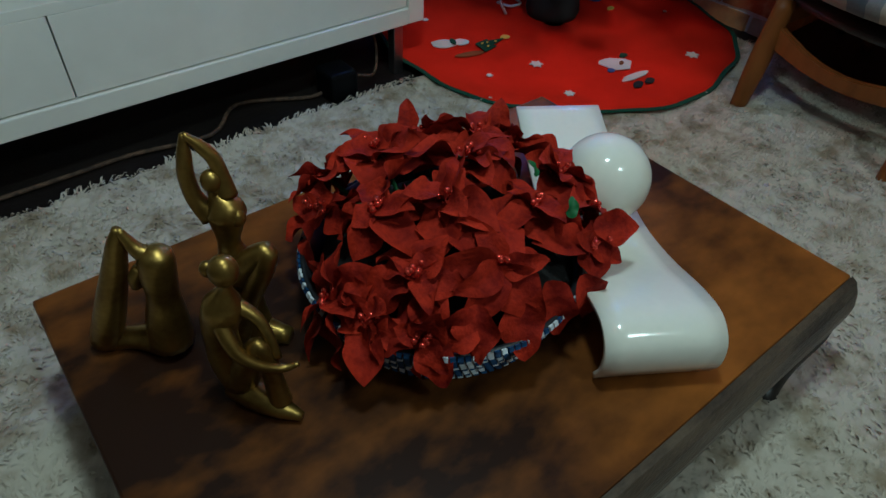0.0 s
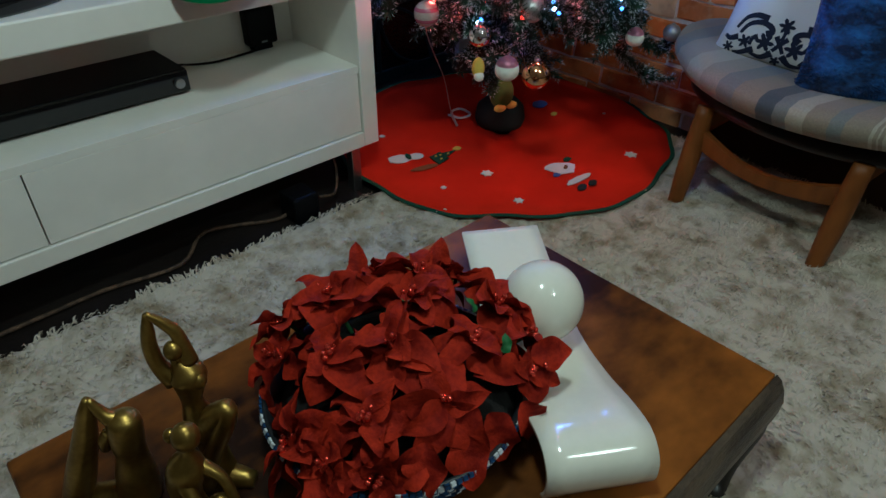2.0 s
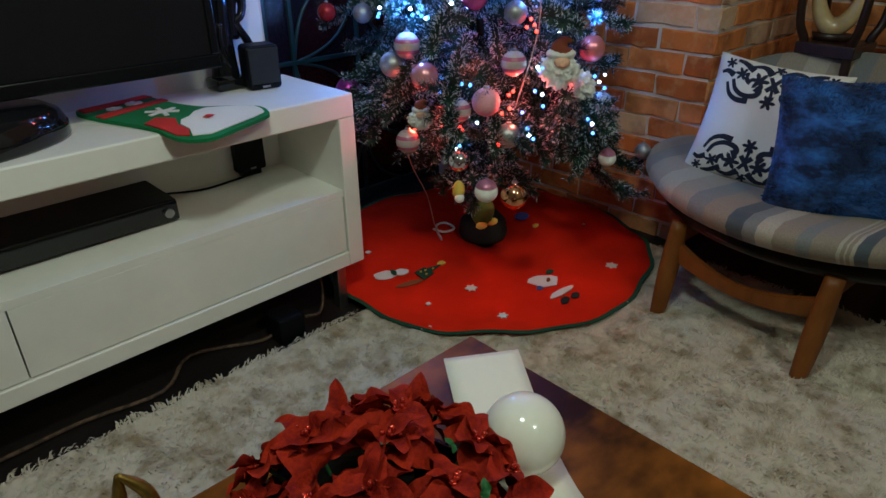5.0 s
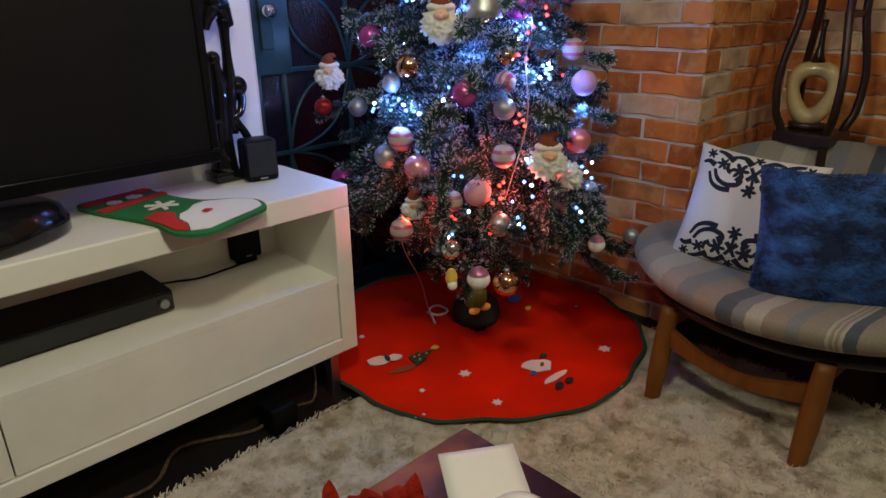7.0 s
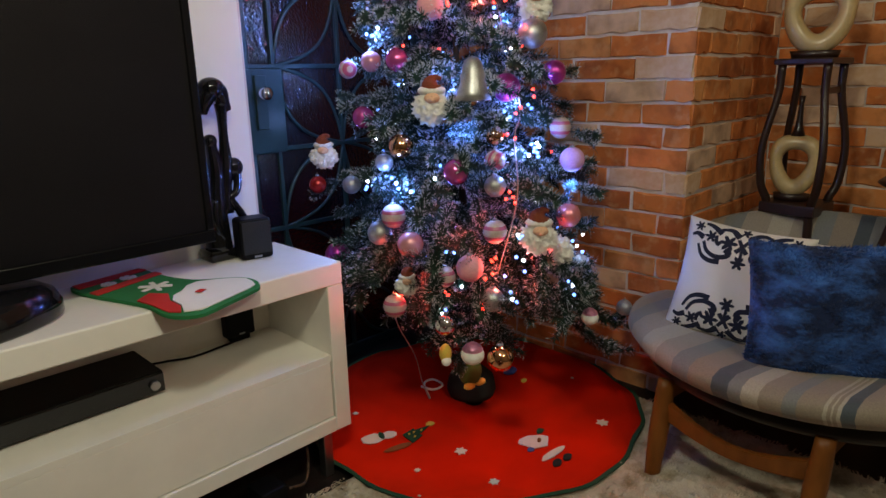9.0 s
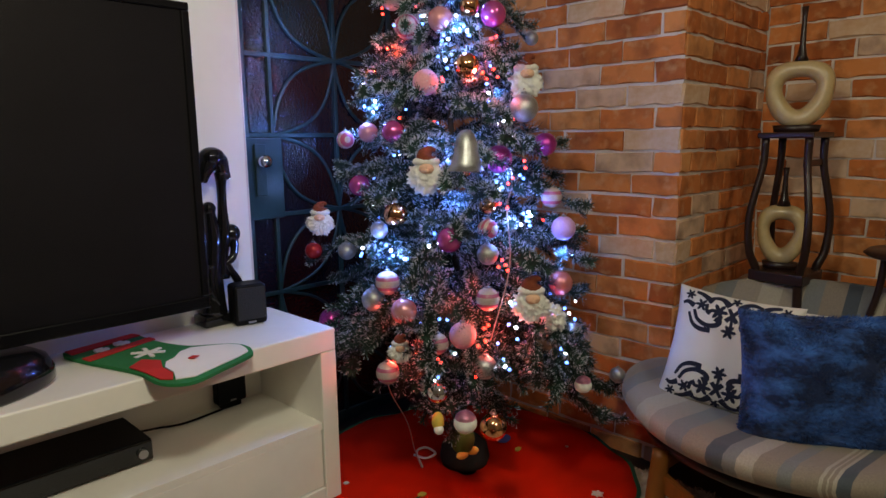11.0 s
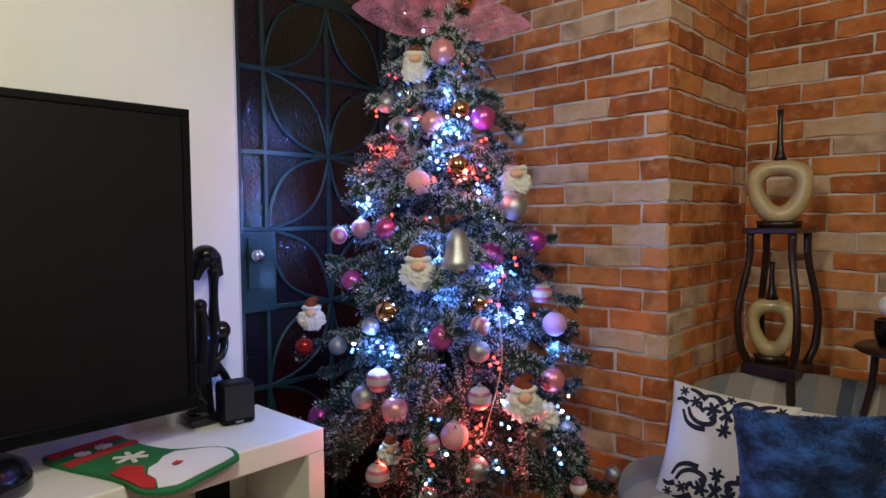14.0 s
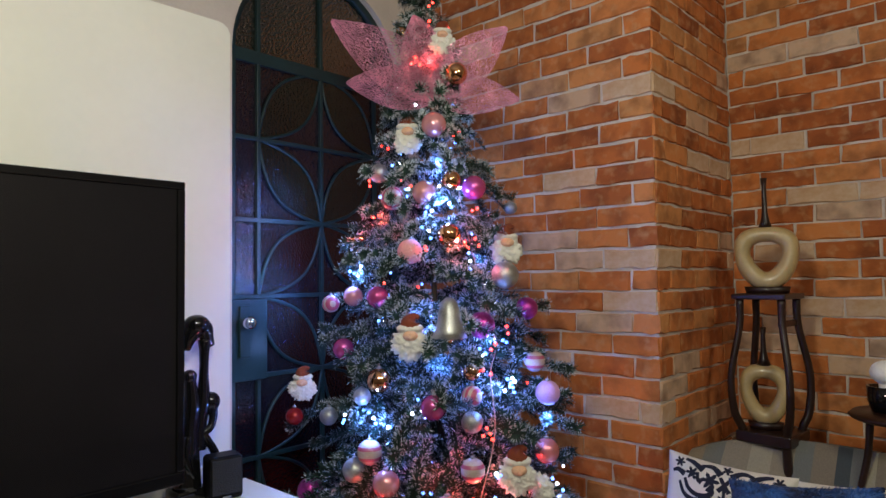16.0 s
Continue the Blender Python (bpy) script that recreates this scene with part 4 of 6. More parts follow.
def petal_mesh(length, wide, curl, seed):
    """A broad pointed bract with a folded midrib, a few blunt lobes on its margin and a bent tip."""
    r = random.Random(seed)
    bm = bmesh.new()
    nu, nv = 14, 4
    rows = []
    ph, ph2, amp, twist = r.uniform(0, 6), r.uniform(0, 6), r.uniform(0.5, 1.2), r.uniform(-0.5, 0.5)
    bend = r.uniform(-0.16, 0.16)
    for i in range(nu + 1):
        t = i / nu
        w = wide * (math.sin(math.pi * min(1, 0.04 + 0.96 * t**0.80)) ** 0.8) + 0.0010
        if i == nu:
            w = 0.0004
        row = []
        a = twist * t * t
        for j in range(-nv, nv + 1):
            s = j / nv
            lobe = 1 + 0.13 * math.sin(9 * t + (ph if s > 0 else ph2))
            y0 = w * s * (lobe if abs(s) > 0.8 else 1)
            z0 = 0.36 * w * abs(s) ** 1.2 + amp * 0.38 * w * math.sin(9 * t + ph + (2.2 if s > 0 else 0)) * abs(s) ** 2 - 0.04 * w * math.sin(20 * t) * (1 - abs(s))
            y, z = y0 * math.cos(a) - z0 * math.sin(a), y0 * math.sin(a) + z0 * math.cos(a)
            row.append(bm.verts.new((length * (t - 0.10 * curl * t * t), y + bend * length * t * t, z + curl * length * (0.42 * t - 0.85 * t * t))))
        rows.append(row)
    for a, b in zip(rows, rows[1:]):
        for k in range(2 * nv):
            bm.faces.new((a[k], b[k], b[k + 1], a[k + 1]))
    return bm


for n in range(9):
    r = random.Random(40 + n)
    PETALS[n] = finish("bract", petal_mesh(r.uniform(0.074, 0.096), r.uniform(0.023, 0.031), r.uniform(0.1, 0.9), n), M["petal"], True)
berry_mesh = finish("berry", ball((0, 0, 0), 0.0040, 8, 6), M["berry"], True)
plant = thing("poinsettia_bouquet", PC + Vector((0, 0, 0.05)), "red velvet artificial poinsettias with glittering berries in a bowl", "flowers")
stems = bmesh.new()
# added dome that makes the gaps between the bracts read as deep shade
part("gap_shade", lathe([(0.160, 0.0), (0.140, 0.022), (0.10, 0.045), (0.05, 0.058), (0.0, 0.062)], PC + Vector((0, 0, 0.056)), 24), M["gap_shade"], plant, "added near-black filling for the shade under the flowers", True)
# each flower: its heart, how far it leans outwards, its size and how many bracts
heads = [(-0.160, -0.012, 0.030, 0.95, 1.0, 6), (-0.092, -0.072, 0.082, 0.55, 0.80, 5), (-0.014, -0.108, 0.084, 0.60, 1.02, 6), (-0.020, -0.015, 0.112, 0.15, 0.92, 6), (-0.026, 0.125, 0.100, 0.45, 1.05, 7), (0.090, 0.082, 0.104, 0.40, 1.0, 7), (-0.084, 0.022, 0.100, 0.45, 0.88, 6), (-0.118, 0.092, 0.062, 0.80, 0.85, 6), (0.150, -0.012, 0.086, 0.60, 0.95, 6), (0.072, -0.060, 0.094, 0.35, 0.85, 5), (0.122, -0.108, 0.050, 0.90, 0.85, 5), (0.045, 0.035, 0.114, 0.10, 0.95, 6), (0.150, 0.070, 0.078, 0.75, 0.95, 6), (0.060, 0.145, 0.082, 0.75, 0.90, 6), (-0.085, 0.150, 0.066, 0.85, 0.85, 6), (0.165, -0.060, 0.050, 0.95, 0.85, 5), (-0.145, -0.062, 0.040, 0.95, 0.80, 5), (-0.112, -0.112, 0.040, 1.0, 0.85, 6)]


def bract(at, way, up, size, kind):
    """One bract from a flower's heart along `way`, its face towards `up`."""
    x = way.normalized()
    z = (up - x * up.dot(x)).normalized()
    ob = new("bract", PETALS[kind])
    ob.parent = plant
    ob.matrix_basis = Matrix.Translation(at) @ Matrix((x, z.cross(x), z)).transposed().to_4x4() @ Matrix.Scale(size, 4)


for n, (a, b, c, lean, size, count) in enumerate(heads):
    r = random.Random(100 + n)
    flat = Vector((a, b, 0)).normalized()
    up = (flat * math.sin(lean) + Vector((0, 0, 1)) * math.cos(lean)).normalized()
    side = up.orthogonal().normalized()
    fore = up.cross(side)
    at = Vector((a, b, c))
    for cnt, tilt, grow, lift in ((count, -0.10, 1.0, 0.0), (3, 0.42, 0.68, 0.004)):
        for k in range(cnt):
            turn = 2 * math.pi * (k + r.uniform(-0.22, 0.22)) / cnt + lift * 200 + n
            out = side * math.cos(turn) + fore * math.sin(turn)
            t = tilt + r.uniform(-0.38, 0.38)
            way = out * math.cos(t) + up * math.sin(t)
            roll = up + out.cross(up) * r.uniform(-0.85, 0.85)
            bract(at + up * lift, way, roll, size * grow * r.uniform(0.84, 1.10), r.randrange(9))
    for k in range(8):
        ob = new("berry", berry_mesh)
        ob.parent = plant
        ob.location = at + up * r.uniform(0.008, 0.018) + Vector((r.uniform(-0.010, 0.010), r.uniform(-0.010, 0.010), r.uniform(-0.004, 0.004)))
    tube([(a * 0.3, b * 0.3, -0.02, 0.003), (a * 0.7, b * 0.7, c * 0.5, 0.003), (a, b, c, 0.003)], 5, stems)
# single bracts that stand or hang out of the bunch
for at, way, up, size, kind in (
    ((0.035, 0.150, 0.094), (0.35, 0.55, 0.6), (-0.6, -0.7, 0.3), 0.58, 2),
    ((0.128, 0.078, 0.098), (0.10, 0.35, 0.80), (-0.6, -0.7, 0.3), 0.62, 4),
    ((-0.055, -0.128, 0.066), (-0.30, -0.42, -0.55), (-0.6, -0.55, 0.55), 0.80, 5),
    ((0.030, -0.140, 0.066), (0.10, -0.35, -0.80), (-0.35, -0.85, 0.35), 0.95, 1),
    ((-0.010, -0.140, 0.056), (-0.15, -0.42, -0.55), (-0.4, -0.7, 0.5), 0.80, 0),
    ((0.088, -0.140, 0.046), (0.20, -0.30, -0.70), (-0.3, -0.85, 0.4), 0.80, 6),
    ((0.140, -0.100, 0.060), (0.75, -0.55, 0.15), (-0.4, -0.3, 0.8), 0.75, 3),
    ((-0.150, -0.060, 0.030), (-0.55, -0.75, -0.30), (-0.5, -0.4, 0.8), 0.85, 7),
):
    bract(Vector(at), Vector(way), Vector(up), size, kind)
BASE[plant.name] = None
part("stems", stems, M["leaf"], plant, "thin green stems", True)
for a, b, c, z in ((0.075, -0.115, 0.118, 40), (0.03, 0.02, 0.125, 200), (0.10, -0.03, 0.11, 100)):
    ob = new("leaf", finish("leaf", petal_mesh(0.024, 0.006, 0.4, 60 + z), M["leaf"], True))
    ob.parent = plant
    ob.matrix_basis = pose(a, b, c, 20, -60, z)

# ---- tree skirt ----
SK = Vector((0.464, 0.0, 0))
skirt = thing("tree_skirt", SK, "round red felt tree skirt with green edge and appliques", "tree skirt")


def skirt_mesh(r0, r1, lift):
    bm = bmesh.new()
    rows = []
    for i in range(9):
        row = []
        for k in range(96):
            a = 2 * math.pi * k / 96
            edge = 1 + 0.012 * math.sin(7 * a + 1) + 0.008 * math.sin(17 * a)
            r = (r0 + (r1 - r0) * i / 8) * edge
            z = lift + 0.004 * math.sin(5 * a) * (r / 0.54) ** 3 + 0.003 * math.sin(11 * a + 2) * (r / 0.54) ** 4 + 0.014
            row.append(bm.verts.new((SK.x + r * math.cos(a), SK.y + r * math.sin(a), z)))
        rows.append(row)
    for a, b in zip(rows, rows[1:]):
        for k in range(96):
            bm.faces.new((a[k], a[(k + 1) % 96], b[(k + 1) % 96], b[k]))
    bmesh.ops.recalc_face_normals(bm, faces=bm.faces[:])
    bmesh.ops.solidify(bm, geom=bm.faces[:], thickness=0.003)
    return bm


part("cloth", skirt_mesh(0.03, 0.520, 0.016), M["felt"], skirt, smooth=True)
part("edging", skirt_mesh(0.517, 0.529, 0.018), M["green_trim"], skirt, "dark green scalloped edging", True)


def blob(cx, cy, rx, ry, turn=0.0, n=14, wob=0.08, seed=0):
    r = random.Random(seed)
    c, s = math.cos(turn), math.sin(turn)
    out = []
    for k in range(n):
        a = 2 * math.pi * k / n
        q = 1 + r.uniform(-wob, wob)
        x, y = rx * q * math.cos(a), ry * q * math.sin(a)
        out.append((cx + c * x - s * y, cy + s * x + c * y))
    return out


def patch(name, outline, mt, lift=0):
    part(name, slab(outline, 0.034 + lift, 0.037 + lift), mt, skirt)


patch("white_patch", blob(0.422, -0.300, 0.046, 0.032, -0.54, 14, 0.14, 1), M["white_felt"])
patch("dark_patch", blob(0.432, -0.308, 0.010, 0.006, 0.6, 10, 0.1, 2), M["brown"], 0.004)
patch("green_patch", blob(0.478, -0.272, 0.015, 0.011, 0.4, 8, 0.2, 3), M["green_trim"], -0.001)
patch("blue_patch", blob(0.384, -0.318, 0.014, 0.009, 0.2, 8, 0.2, 4), M["blue_felt"], -0.001)
patch("white_band", blob(0.415, -0.375, 0.050, 0.011, 0.02, 14, 0.1, 5), M["white_felt"])
patch("dark_boot", blob(0.387, -0.411, 0.019, 0.012, 0.3, 10, 0.12, 6), M["dark_cloth"])
patch("dark_boot", blob(0.430, -0.412, 0.018, 0.012, 0.3, 10, 0.12, 7), M["dark_cloth"])
patch("white_patch", blob(0.086, 0.028, 0.035, 0.025, -0.37, 14, 0.08, 8), M["white_felt"])
patch("white_patch", blob(0.132, 0.012, 0.024, 0.018, -0.37, 12, 0.08, 9), M["white_felt"], 0.001)
patch("dark_scarf", blob(0.110, 0.019, 0.008, 0.018, -0.2, 8, 0.15, 10), M["green_trim"], 0.005)
patch("green_tree", [(0.158, -0.068), (0.205, -0.055), (0.200, -0.045), (0.252, -0.027), (0.205, -0.018), (0.208, -0.008), (0.162, -0.015)], M["green_trim"])
for cx, cy in ((0.180, -0.050), (0.192, -0.030), (0.216, -0.036), (0.176, -0.028)):
    patch("yellow_dot", blob(cx, cy, 0.004, 0.003, 0, 6, 0.1, 15), M["yellow"], 0.004)
patch("yellow_star", blob(0.260, -0.022, 0.014, 0.010, 0, 10, 0.3, 11), M["yellow"], 0.001)
patch("brown_patch", blob(0.112, -0.056, 0.045, 0.011, -0.2, 10, 0.15, 12), M["brown"], -0.001)
patch("blue_patch", blob(0.703, 0.067, 0.034, 0.024, 0.3, 12, 0.1, 13), M["blue_felt"])
patch("yellow_patch", blob(0.683, -0.020, 0.016, 0.009, 0.3, 10, 0.1, 14), M["yellow"])
for cx, cy, r in ((0.201, -0.356, 0.015), (0.232, -0.193, 0.019), (0.650, -0.368, 0.020), (0.085, -0.181, 0.009), (0.129, 0.187, 0.010), (0.82, -0.12, 0.006)):
    pts = []
    for k in range(12):
        a = math.pi * k / 6
        q = r if k % 2 else r * 0.6
        pts.append((cx + q * math.cos(a), cy + q * math.sin(a)))
    patch("snowflake", pts, M["white_felt"])

# ---- christmas tree ----
TREE = Vector((0.50, 0.05, 0.03))
TOP = Vector((0.450, 0.090, 2.02))
tree = thing("christmas_tree", TREE, "artificial dark green fir with frosted white tips", "christmas tree")
part("pot", lathe([(0.0, 0), (0.075, 0), (0.082, 0.02), (0.075, 0.06), (0.05, 0.085), (0.0, 0.09)], TREE, 24), M["dark_cloth"], tree, "black cloth-covered foot", True)
part("trunk", tube([(*TREE.lerp(TOP, f), 0.016 * (1 - 0.8 * f)) for f in (0.02, 0.3, 0.6, 0.9, 1.0)], 8), M["bark"], tree, smooth=True)


def reach(z):
    return 0.585 * max(0.0, 1 - (z - 0.13) / 1.92) ** 0.98 + 0.012


def crown_mesh():
    """Whorls of drooping limbs, each with side twigs set all round with flat needles."""
    rnd = np.random.RandomState(11)
    spines = []
    z = 0.34
    while z < 1.98:
        f = (z - 0.03) / 1.99
        hub = np.array(TREE.lerp(TOP, f))
        long = reach(z) * min(1.0, 0.50 + (z - 0.36) / 0.14 * 0.5)
        count = int(7 + 14 * long / 0.5)
        for k in range(count):
            a = 2 * math.pi * (k + rnd.uniform(-0.3, 0.3)) / count + z * 7
            r = long * rnd.uniform(0.66, 1.12)
            rise, droop = rnd.uniform(0.03, 0.11), (rnd.uniform(0.02, 0.22) if z > 0.72 else rnd.uniform(0.10, 0.34)) * long
            if math.sin(a - 0.2) > 0 and hub[1] + r * math.sin(a) > 0.53:
                r = max(0.1, (0.53 - hub[1]) / math.sin(a))
            if hub[0] + r * math.cos(a) > 0.93:
                r = max(0.1, (0.93 - hub[0]) / math.cos(a))
            if z < 0.68 and hub[0] + r * math.cos(a) < 0.06:
                r = max(0.1, (0.06 - hub[0]) / math.cos(a))
            if hub[1] + r * math.sin(a) > 0.27 and hub[0] + r * math.cos(a) < -0.04:
                r = 0.9 * r
            way = np.array([math.cos(a), math.sin(a), 0])
            pts = [hub + way * r * t + np.array([0, 0, rise * math.sin(math.pi * t * 0.8) - droop * t * t]) for t in np.linspace(0.12, 1, 7)]
            spines.append(pts)
            side = np.array([-way[1], way[0], 0])
            twigs = max(2, int(6 * r / 0.4))
            for q in range(twigs):
                t = 0.28 + 0.72 * (q + rnd.rand() * 0.6) / twigs
                o = hub + way * r * t + np.array([0, 0, rise * math.sin(math.pi * t * 0.8) - droop * t * t])
                l = rnd.uniform(0.055, 0.125) * (1.15 - 0.4 * t) * (0.5 + 1.2 * long)
                d = way * rnd.uniform(0.3, 0.8) + side * rnd.choice([-1, 1]) * rnd.uniform(0.4, 1.0) + np.array([0, 0, rnd.uniform(-0.34, 0.22)])
                d /= np.linalg.norm(d)
                spines.append([o + d * l * s for s in (0, 0.5, 1.0)])
        z += 0.100 if z < 1.5 else 0.070
    for a, r, low in ((-2.35, 0.30, 0.10), (-2.0, 0.27, 0.07), (-2.7, 0.26, 0.06), (-1.2, 0.45, 0.16), (-0.9, 0.46, 0.12)):
        way = np.array([math.cos(a), math.sin(a), 0])
        o = np.array(TREE) + [0, 0, 0.40 if r > 0.4 else 0.36]
        spines.append([o + way * r * t - np.array([0, 0, low * t * t]) for t in np.linspace(0.1, 1, 7)])
        for q in range(14):
            t = 0.3 + 0.7 * q / 13
            d = way * rnd.uniform(0.3, 0.9) + np.array([-way[1], way[0], 0]) * rnd.uniform(-1, 1) + np.array([0, 0, rnd.uniform(-0.8, 0.3)])
            d /= np.linalg.norm(d)
            p = o + way * r * t - np.array([0, 0, low * t * t])
            spines.append([p + d * 0.07 * s for s in (0, 0.5, 1.0)])
    # limbs that hang low at the side of the armchair
    for x, y, z, l in ((0.40, -0.33, 0.60, 0.14), (0.46, -0.35, 0.55, 0.17), (0.53, -0.34, 0.58, 0.16), (0.60, -0.31, 0.52, 0.15), (0.66, -0.28, 0.54, 0.14), (0.70, -0.25, 0.47, 0.13)):
        o = np.array([x, y, z])
        way = np.array([(x - TREE.x) * 0.25, (y - TREE.y) * 0.25, -1.0])
        way /= np.linalg.norm(way)
        spines.append([o + way * l * t for t in np.linspace(0, 1, 4)])
        for q in range(5):
            d = way * 0.8 + rnd.uniform(-0.7, 0.7, 3) * [1, 1, 0.3]
            p = o + way * l * (0.15 + 0.17 * q)
            spines.append([p + d / np.linalg.norm(d) * 0.055 * s for s in (0, 0.5, 1.0)])
    vs, ends = [], []
    for pts in spines:
        pts = np.array(pts)
        seg = np.linalg.norm(np.diff(pts, axis=0), axis=1)
        total = seg.sum()
        m = int(total * (2900 if len(pts) == 3 else 2600))
        s = np.sort(rnd.rand(m)) * total
        cum = np.r_[0, np.cumsum(seg)]
        o = np.stack([np.interp(s, cum, pts[:, c]) for c in range(3)], 1)
        ax = (pts[-1] - pts[0]) / max(1e-6, np.linalg.norm(pts[-1] - pts[0]))
        d = rnd.normal(size=(m, 3))
        d -= (d @ ax)[:, None] * ax
        d /= np.linalg.norm(d, axis=1)[:, None] + 1e-9
        d = d + ax * rnd.uniform(0.15, 0.7, (m, 1))
        d /= np.linalg.norm(d, axis=1)[:, None]
        l = rnd.uniform(0.017, 0.028, (m, 1))
        w = np.cross(d, ax)
        w /= np.linalg.norm(w, axis=1)[:, None] + 1e-9
        w = w * 0.00085
        vs.append(np.stack([o - w, o + w, o + d * l * 0.62 + w * 1.1, o + d * l * 0.62 - w * 1.1, o + d * l * 0.92 + w * 1.2, o + d * l - w * 0.4], 1))
        snow = 0.16 + 0.36 * rnd.rand() + 0.30 * min(1.0, max(0.0, (pts[0][2] - 0.6) / 0.9))
        ends.append(rnd.rand(m) < snow)
    v = np.concatenate(vs)
    white = np.concatenate(ends)
    n = len(v)
    first = np.arange(n)[:, None] * 6
    me = bpy.data.meshes.new("crown")
    me.from_pydata((v - np.array(TREE)).reshape(-1, 3).tolist(), [], (first + [0, 1, 2, 3]).tolist() + (first + [3, 2, 4, 5]).tolist())
    me.materials.append(M["needle"])
    me.materials.append(M["frost"])
    me.polygons.foreach_set("material_index", np.r_[np.zeros(n, int), white.astype(int)].tolist())
    return me


crown = new("crown", crown_mesh())
crown.parent = tree
tagged(crown, "dark green needles with frosted white tips", kind="stuff")

# ---- ornaments ----
UNIT = {}


def hang(name, label, category, group, at, turn=0):
    ob = thing(name, at, label, category, group, m=pose(*at, 0, 0, turn))
    BASE[ob.name] = None
    return ob


def shared(name, key, make, mt, parent, m=Matrix(), label=""):
    if key not in UNIT:
        UNIT[key] = finish(name, make(), mt, True)
    ob = new(name, UNIT[key])
    ob.parent = parent
    ob.matrix_basis = m
    return tagged(ob, label)


KINDS = {
    "goldball": "shiny copper-gold mirrored christmas ball on the tree",
    "pearl": "pearly pale pink christmas ball on the tree",
    "pinkfelt": "matt soft pink christmas ball on the tree",
    "lav": "matt lavender christmas ball on the tree",
    "rose": "satin rose christmas ball on the tree",
    "magenta": "glossy magenta christmas ball on the tree",
    "mirror": "mirrored silver christmas ball on the tree",
    "redball": "dark red christmas ball on the tree",
    "purple": "purple glitter christmas ball on the tree",
    "silver": "silver glitter christmas ball on the tree",
    "stripe": "pink and silver striped christmas ball on the tree",
    "swirl": "pale pink christmas ball with a glitter swirl",
}


def bauble(kind, x, y, z, r, turn=0):
    ob = hang("christmas_ball", KINDS[kind], "christmas ball", "balls on the tree", (x, y, z), turn)
    s = Matrix.Scale(r, 4)
    shared("ball", kind, lambda: ball((0, 0, 0), 1, 28, 16), M[kind], ob, s) if kind not in ("stripe", "swirl", "purple", "silver") else shared("ball", (kind, r), lambda: ball((0, 0, 0), r, 28, 16), M[kind], ob)
    shared("cap", "cap", lambda: lathe([(0.20, 0.94), (0.22, 0.97), (0.22, 1.10), (0.14, 1.13), (0.0, 1.13)], seg=12), M["steel"], ob, s, "small metal cap")
    shared("loop", "loop", lambda: tube([(0.13 * math.sin(a), 0, 1.22 + 0.13 * math.cos(a), 0.02) for a in np.linspace(0, 6.28, 12)], 5, steps=1), M["wire"], ob, s)


for kind, rows in {
    "goldball": [(0.28, 0.20, 1.255, 0.032), (0.36, -0.12, 1.27, 0.033), (0.19, -0.02, 0.88, 0.033), (0.40, -0.09, 1.43, 0.028), (0.25, -0.33, 0.36, 0.035), (0.34, -0.22, 0.907, 0.024), (0.45, -0.065, 1.755, 0.033), (0.40, 0.12, 1.915, 0.027)],
    "pearl": [(0.385, -0.035, 1.598, 0.037), (0.34, -0.04, 1.395, 0.034), (0.26, 0.20, 1.10, 0.030), (0.15, -0.10, 0.635, 0.035)],
    "pinkfelt": [(0.262, -0.068, 1.225, 0.034), (0.23, -0.24, 0.584, 0.035)],
    "magenta": [(0.46, -0.12, 1.41, 0.036), (0.24, 0.05, 1.10, 0.032), (0.23, 0.21, 0.945, 0.033), (0.25, -0.17, 0.82, 0.034)],
    "stripe": [(0.15, -0.03, 0.70, 0.033), (0.30, -0.26, 0.67, 0.031), (0.18, -0.20, 0.563, 0.028), (0.10, -0.09, 0.476, 0.031), (0.56, -0.25, 0.915, 0.029)],
    "swirl": [(0.32, 0.08, 1.39, 0.035), (0.20, 0.23, 1.08, 0.026), (0.33, -0.23, 0.846, 0.027)],
    "silver": [(0.13, 0.01, 0.65, 0.032), (0.482, -0.215, 1.158, 0.038), (0.19, 0.23, 0.75, 0.027), (0.32, -0.24, 0.783, 0.028), (0.26, -0.29, 0.505, 0.031), (0.54, -0.35, 0.556, 0.024), (0.76, -0.35, 0.372, 0.024), (0.33, 0.16, 1.475, 0.029), (0.64, -0.10, 1.365, 0.020), (0.17, 0.03, 0.835, 0.024)],
    "purple": [(0.14, 0.25, 0.54, 0.038), (0.39, -0.21, 1.025, 0.036), (0.60, -0.19, 1.06, 0.033)],
    "rose": [(0.53, -0.31, 0.685, 0.034)],
    "lav": [(0.59, -0.27, 0.827, 0.034)],
    "mirror": [(0.16, -0.22, 0.445, 0.028)],
    "redball": [(0.10, 0.27, 0.757, 0.026)],
}.items():
    for n, (x, y, z, r) in enumerate(rows):
        bauble(kind, x, y, z, r, 52 + 20 * n)


def fluff(r, seed):
    """A curly white tuft: one ball broken up into soft locks."""
    bm = bmesh.new()
    bmesh.ops.create_icosphere(bm, subdivisions=5, radius=1)
    for v in bm.verts:
        d = v.co.normalized()
        q = d * 3.2 + Vector((seed * 5.0, 0, 0))
        swirl = noise.noise(q * 0.8) * 0.22 + (0.5 - noise.voronoi(q * 1.5)[0][0]) * 0.42 + noise.noise(q * 4) * 0.07
        v.co = d * r * (0.86 + swirl)
    return bm


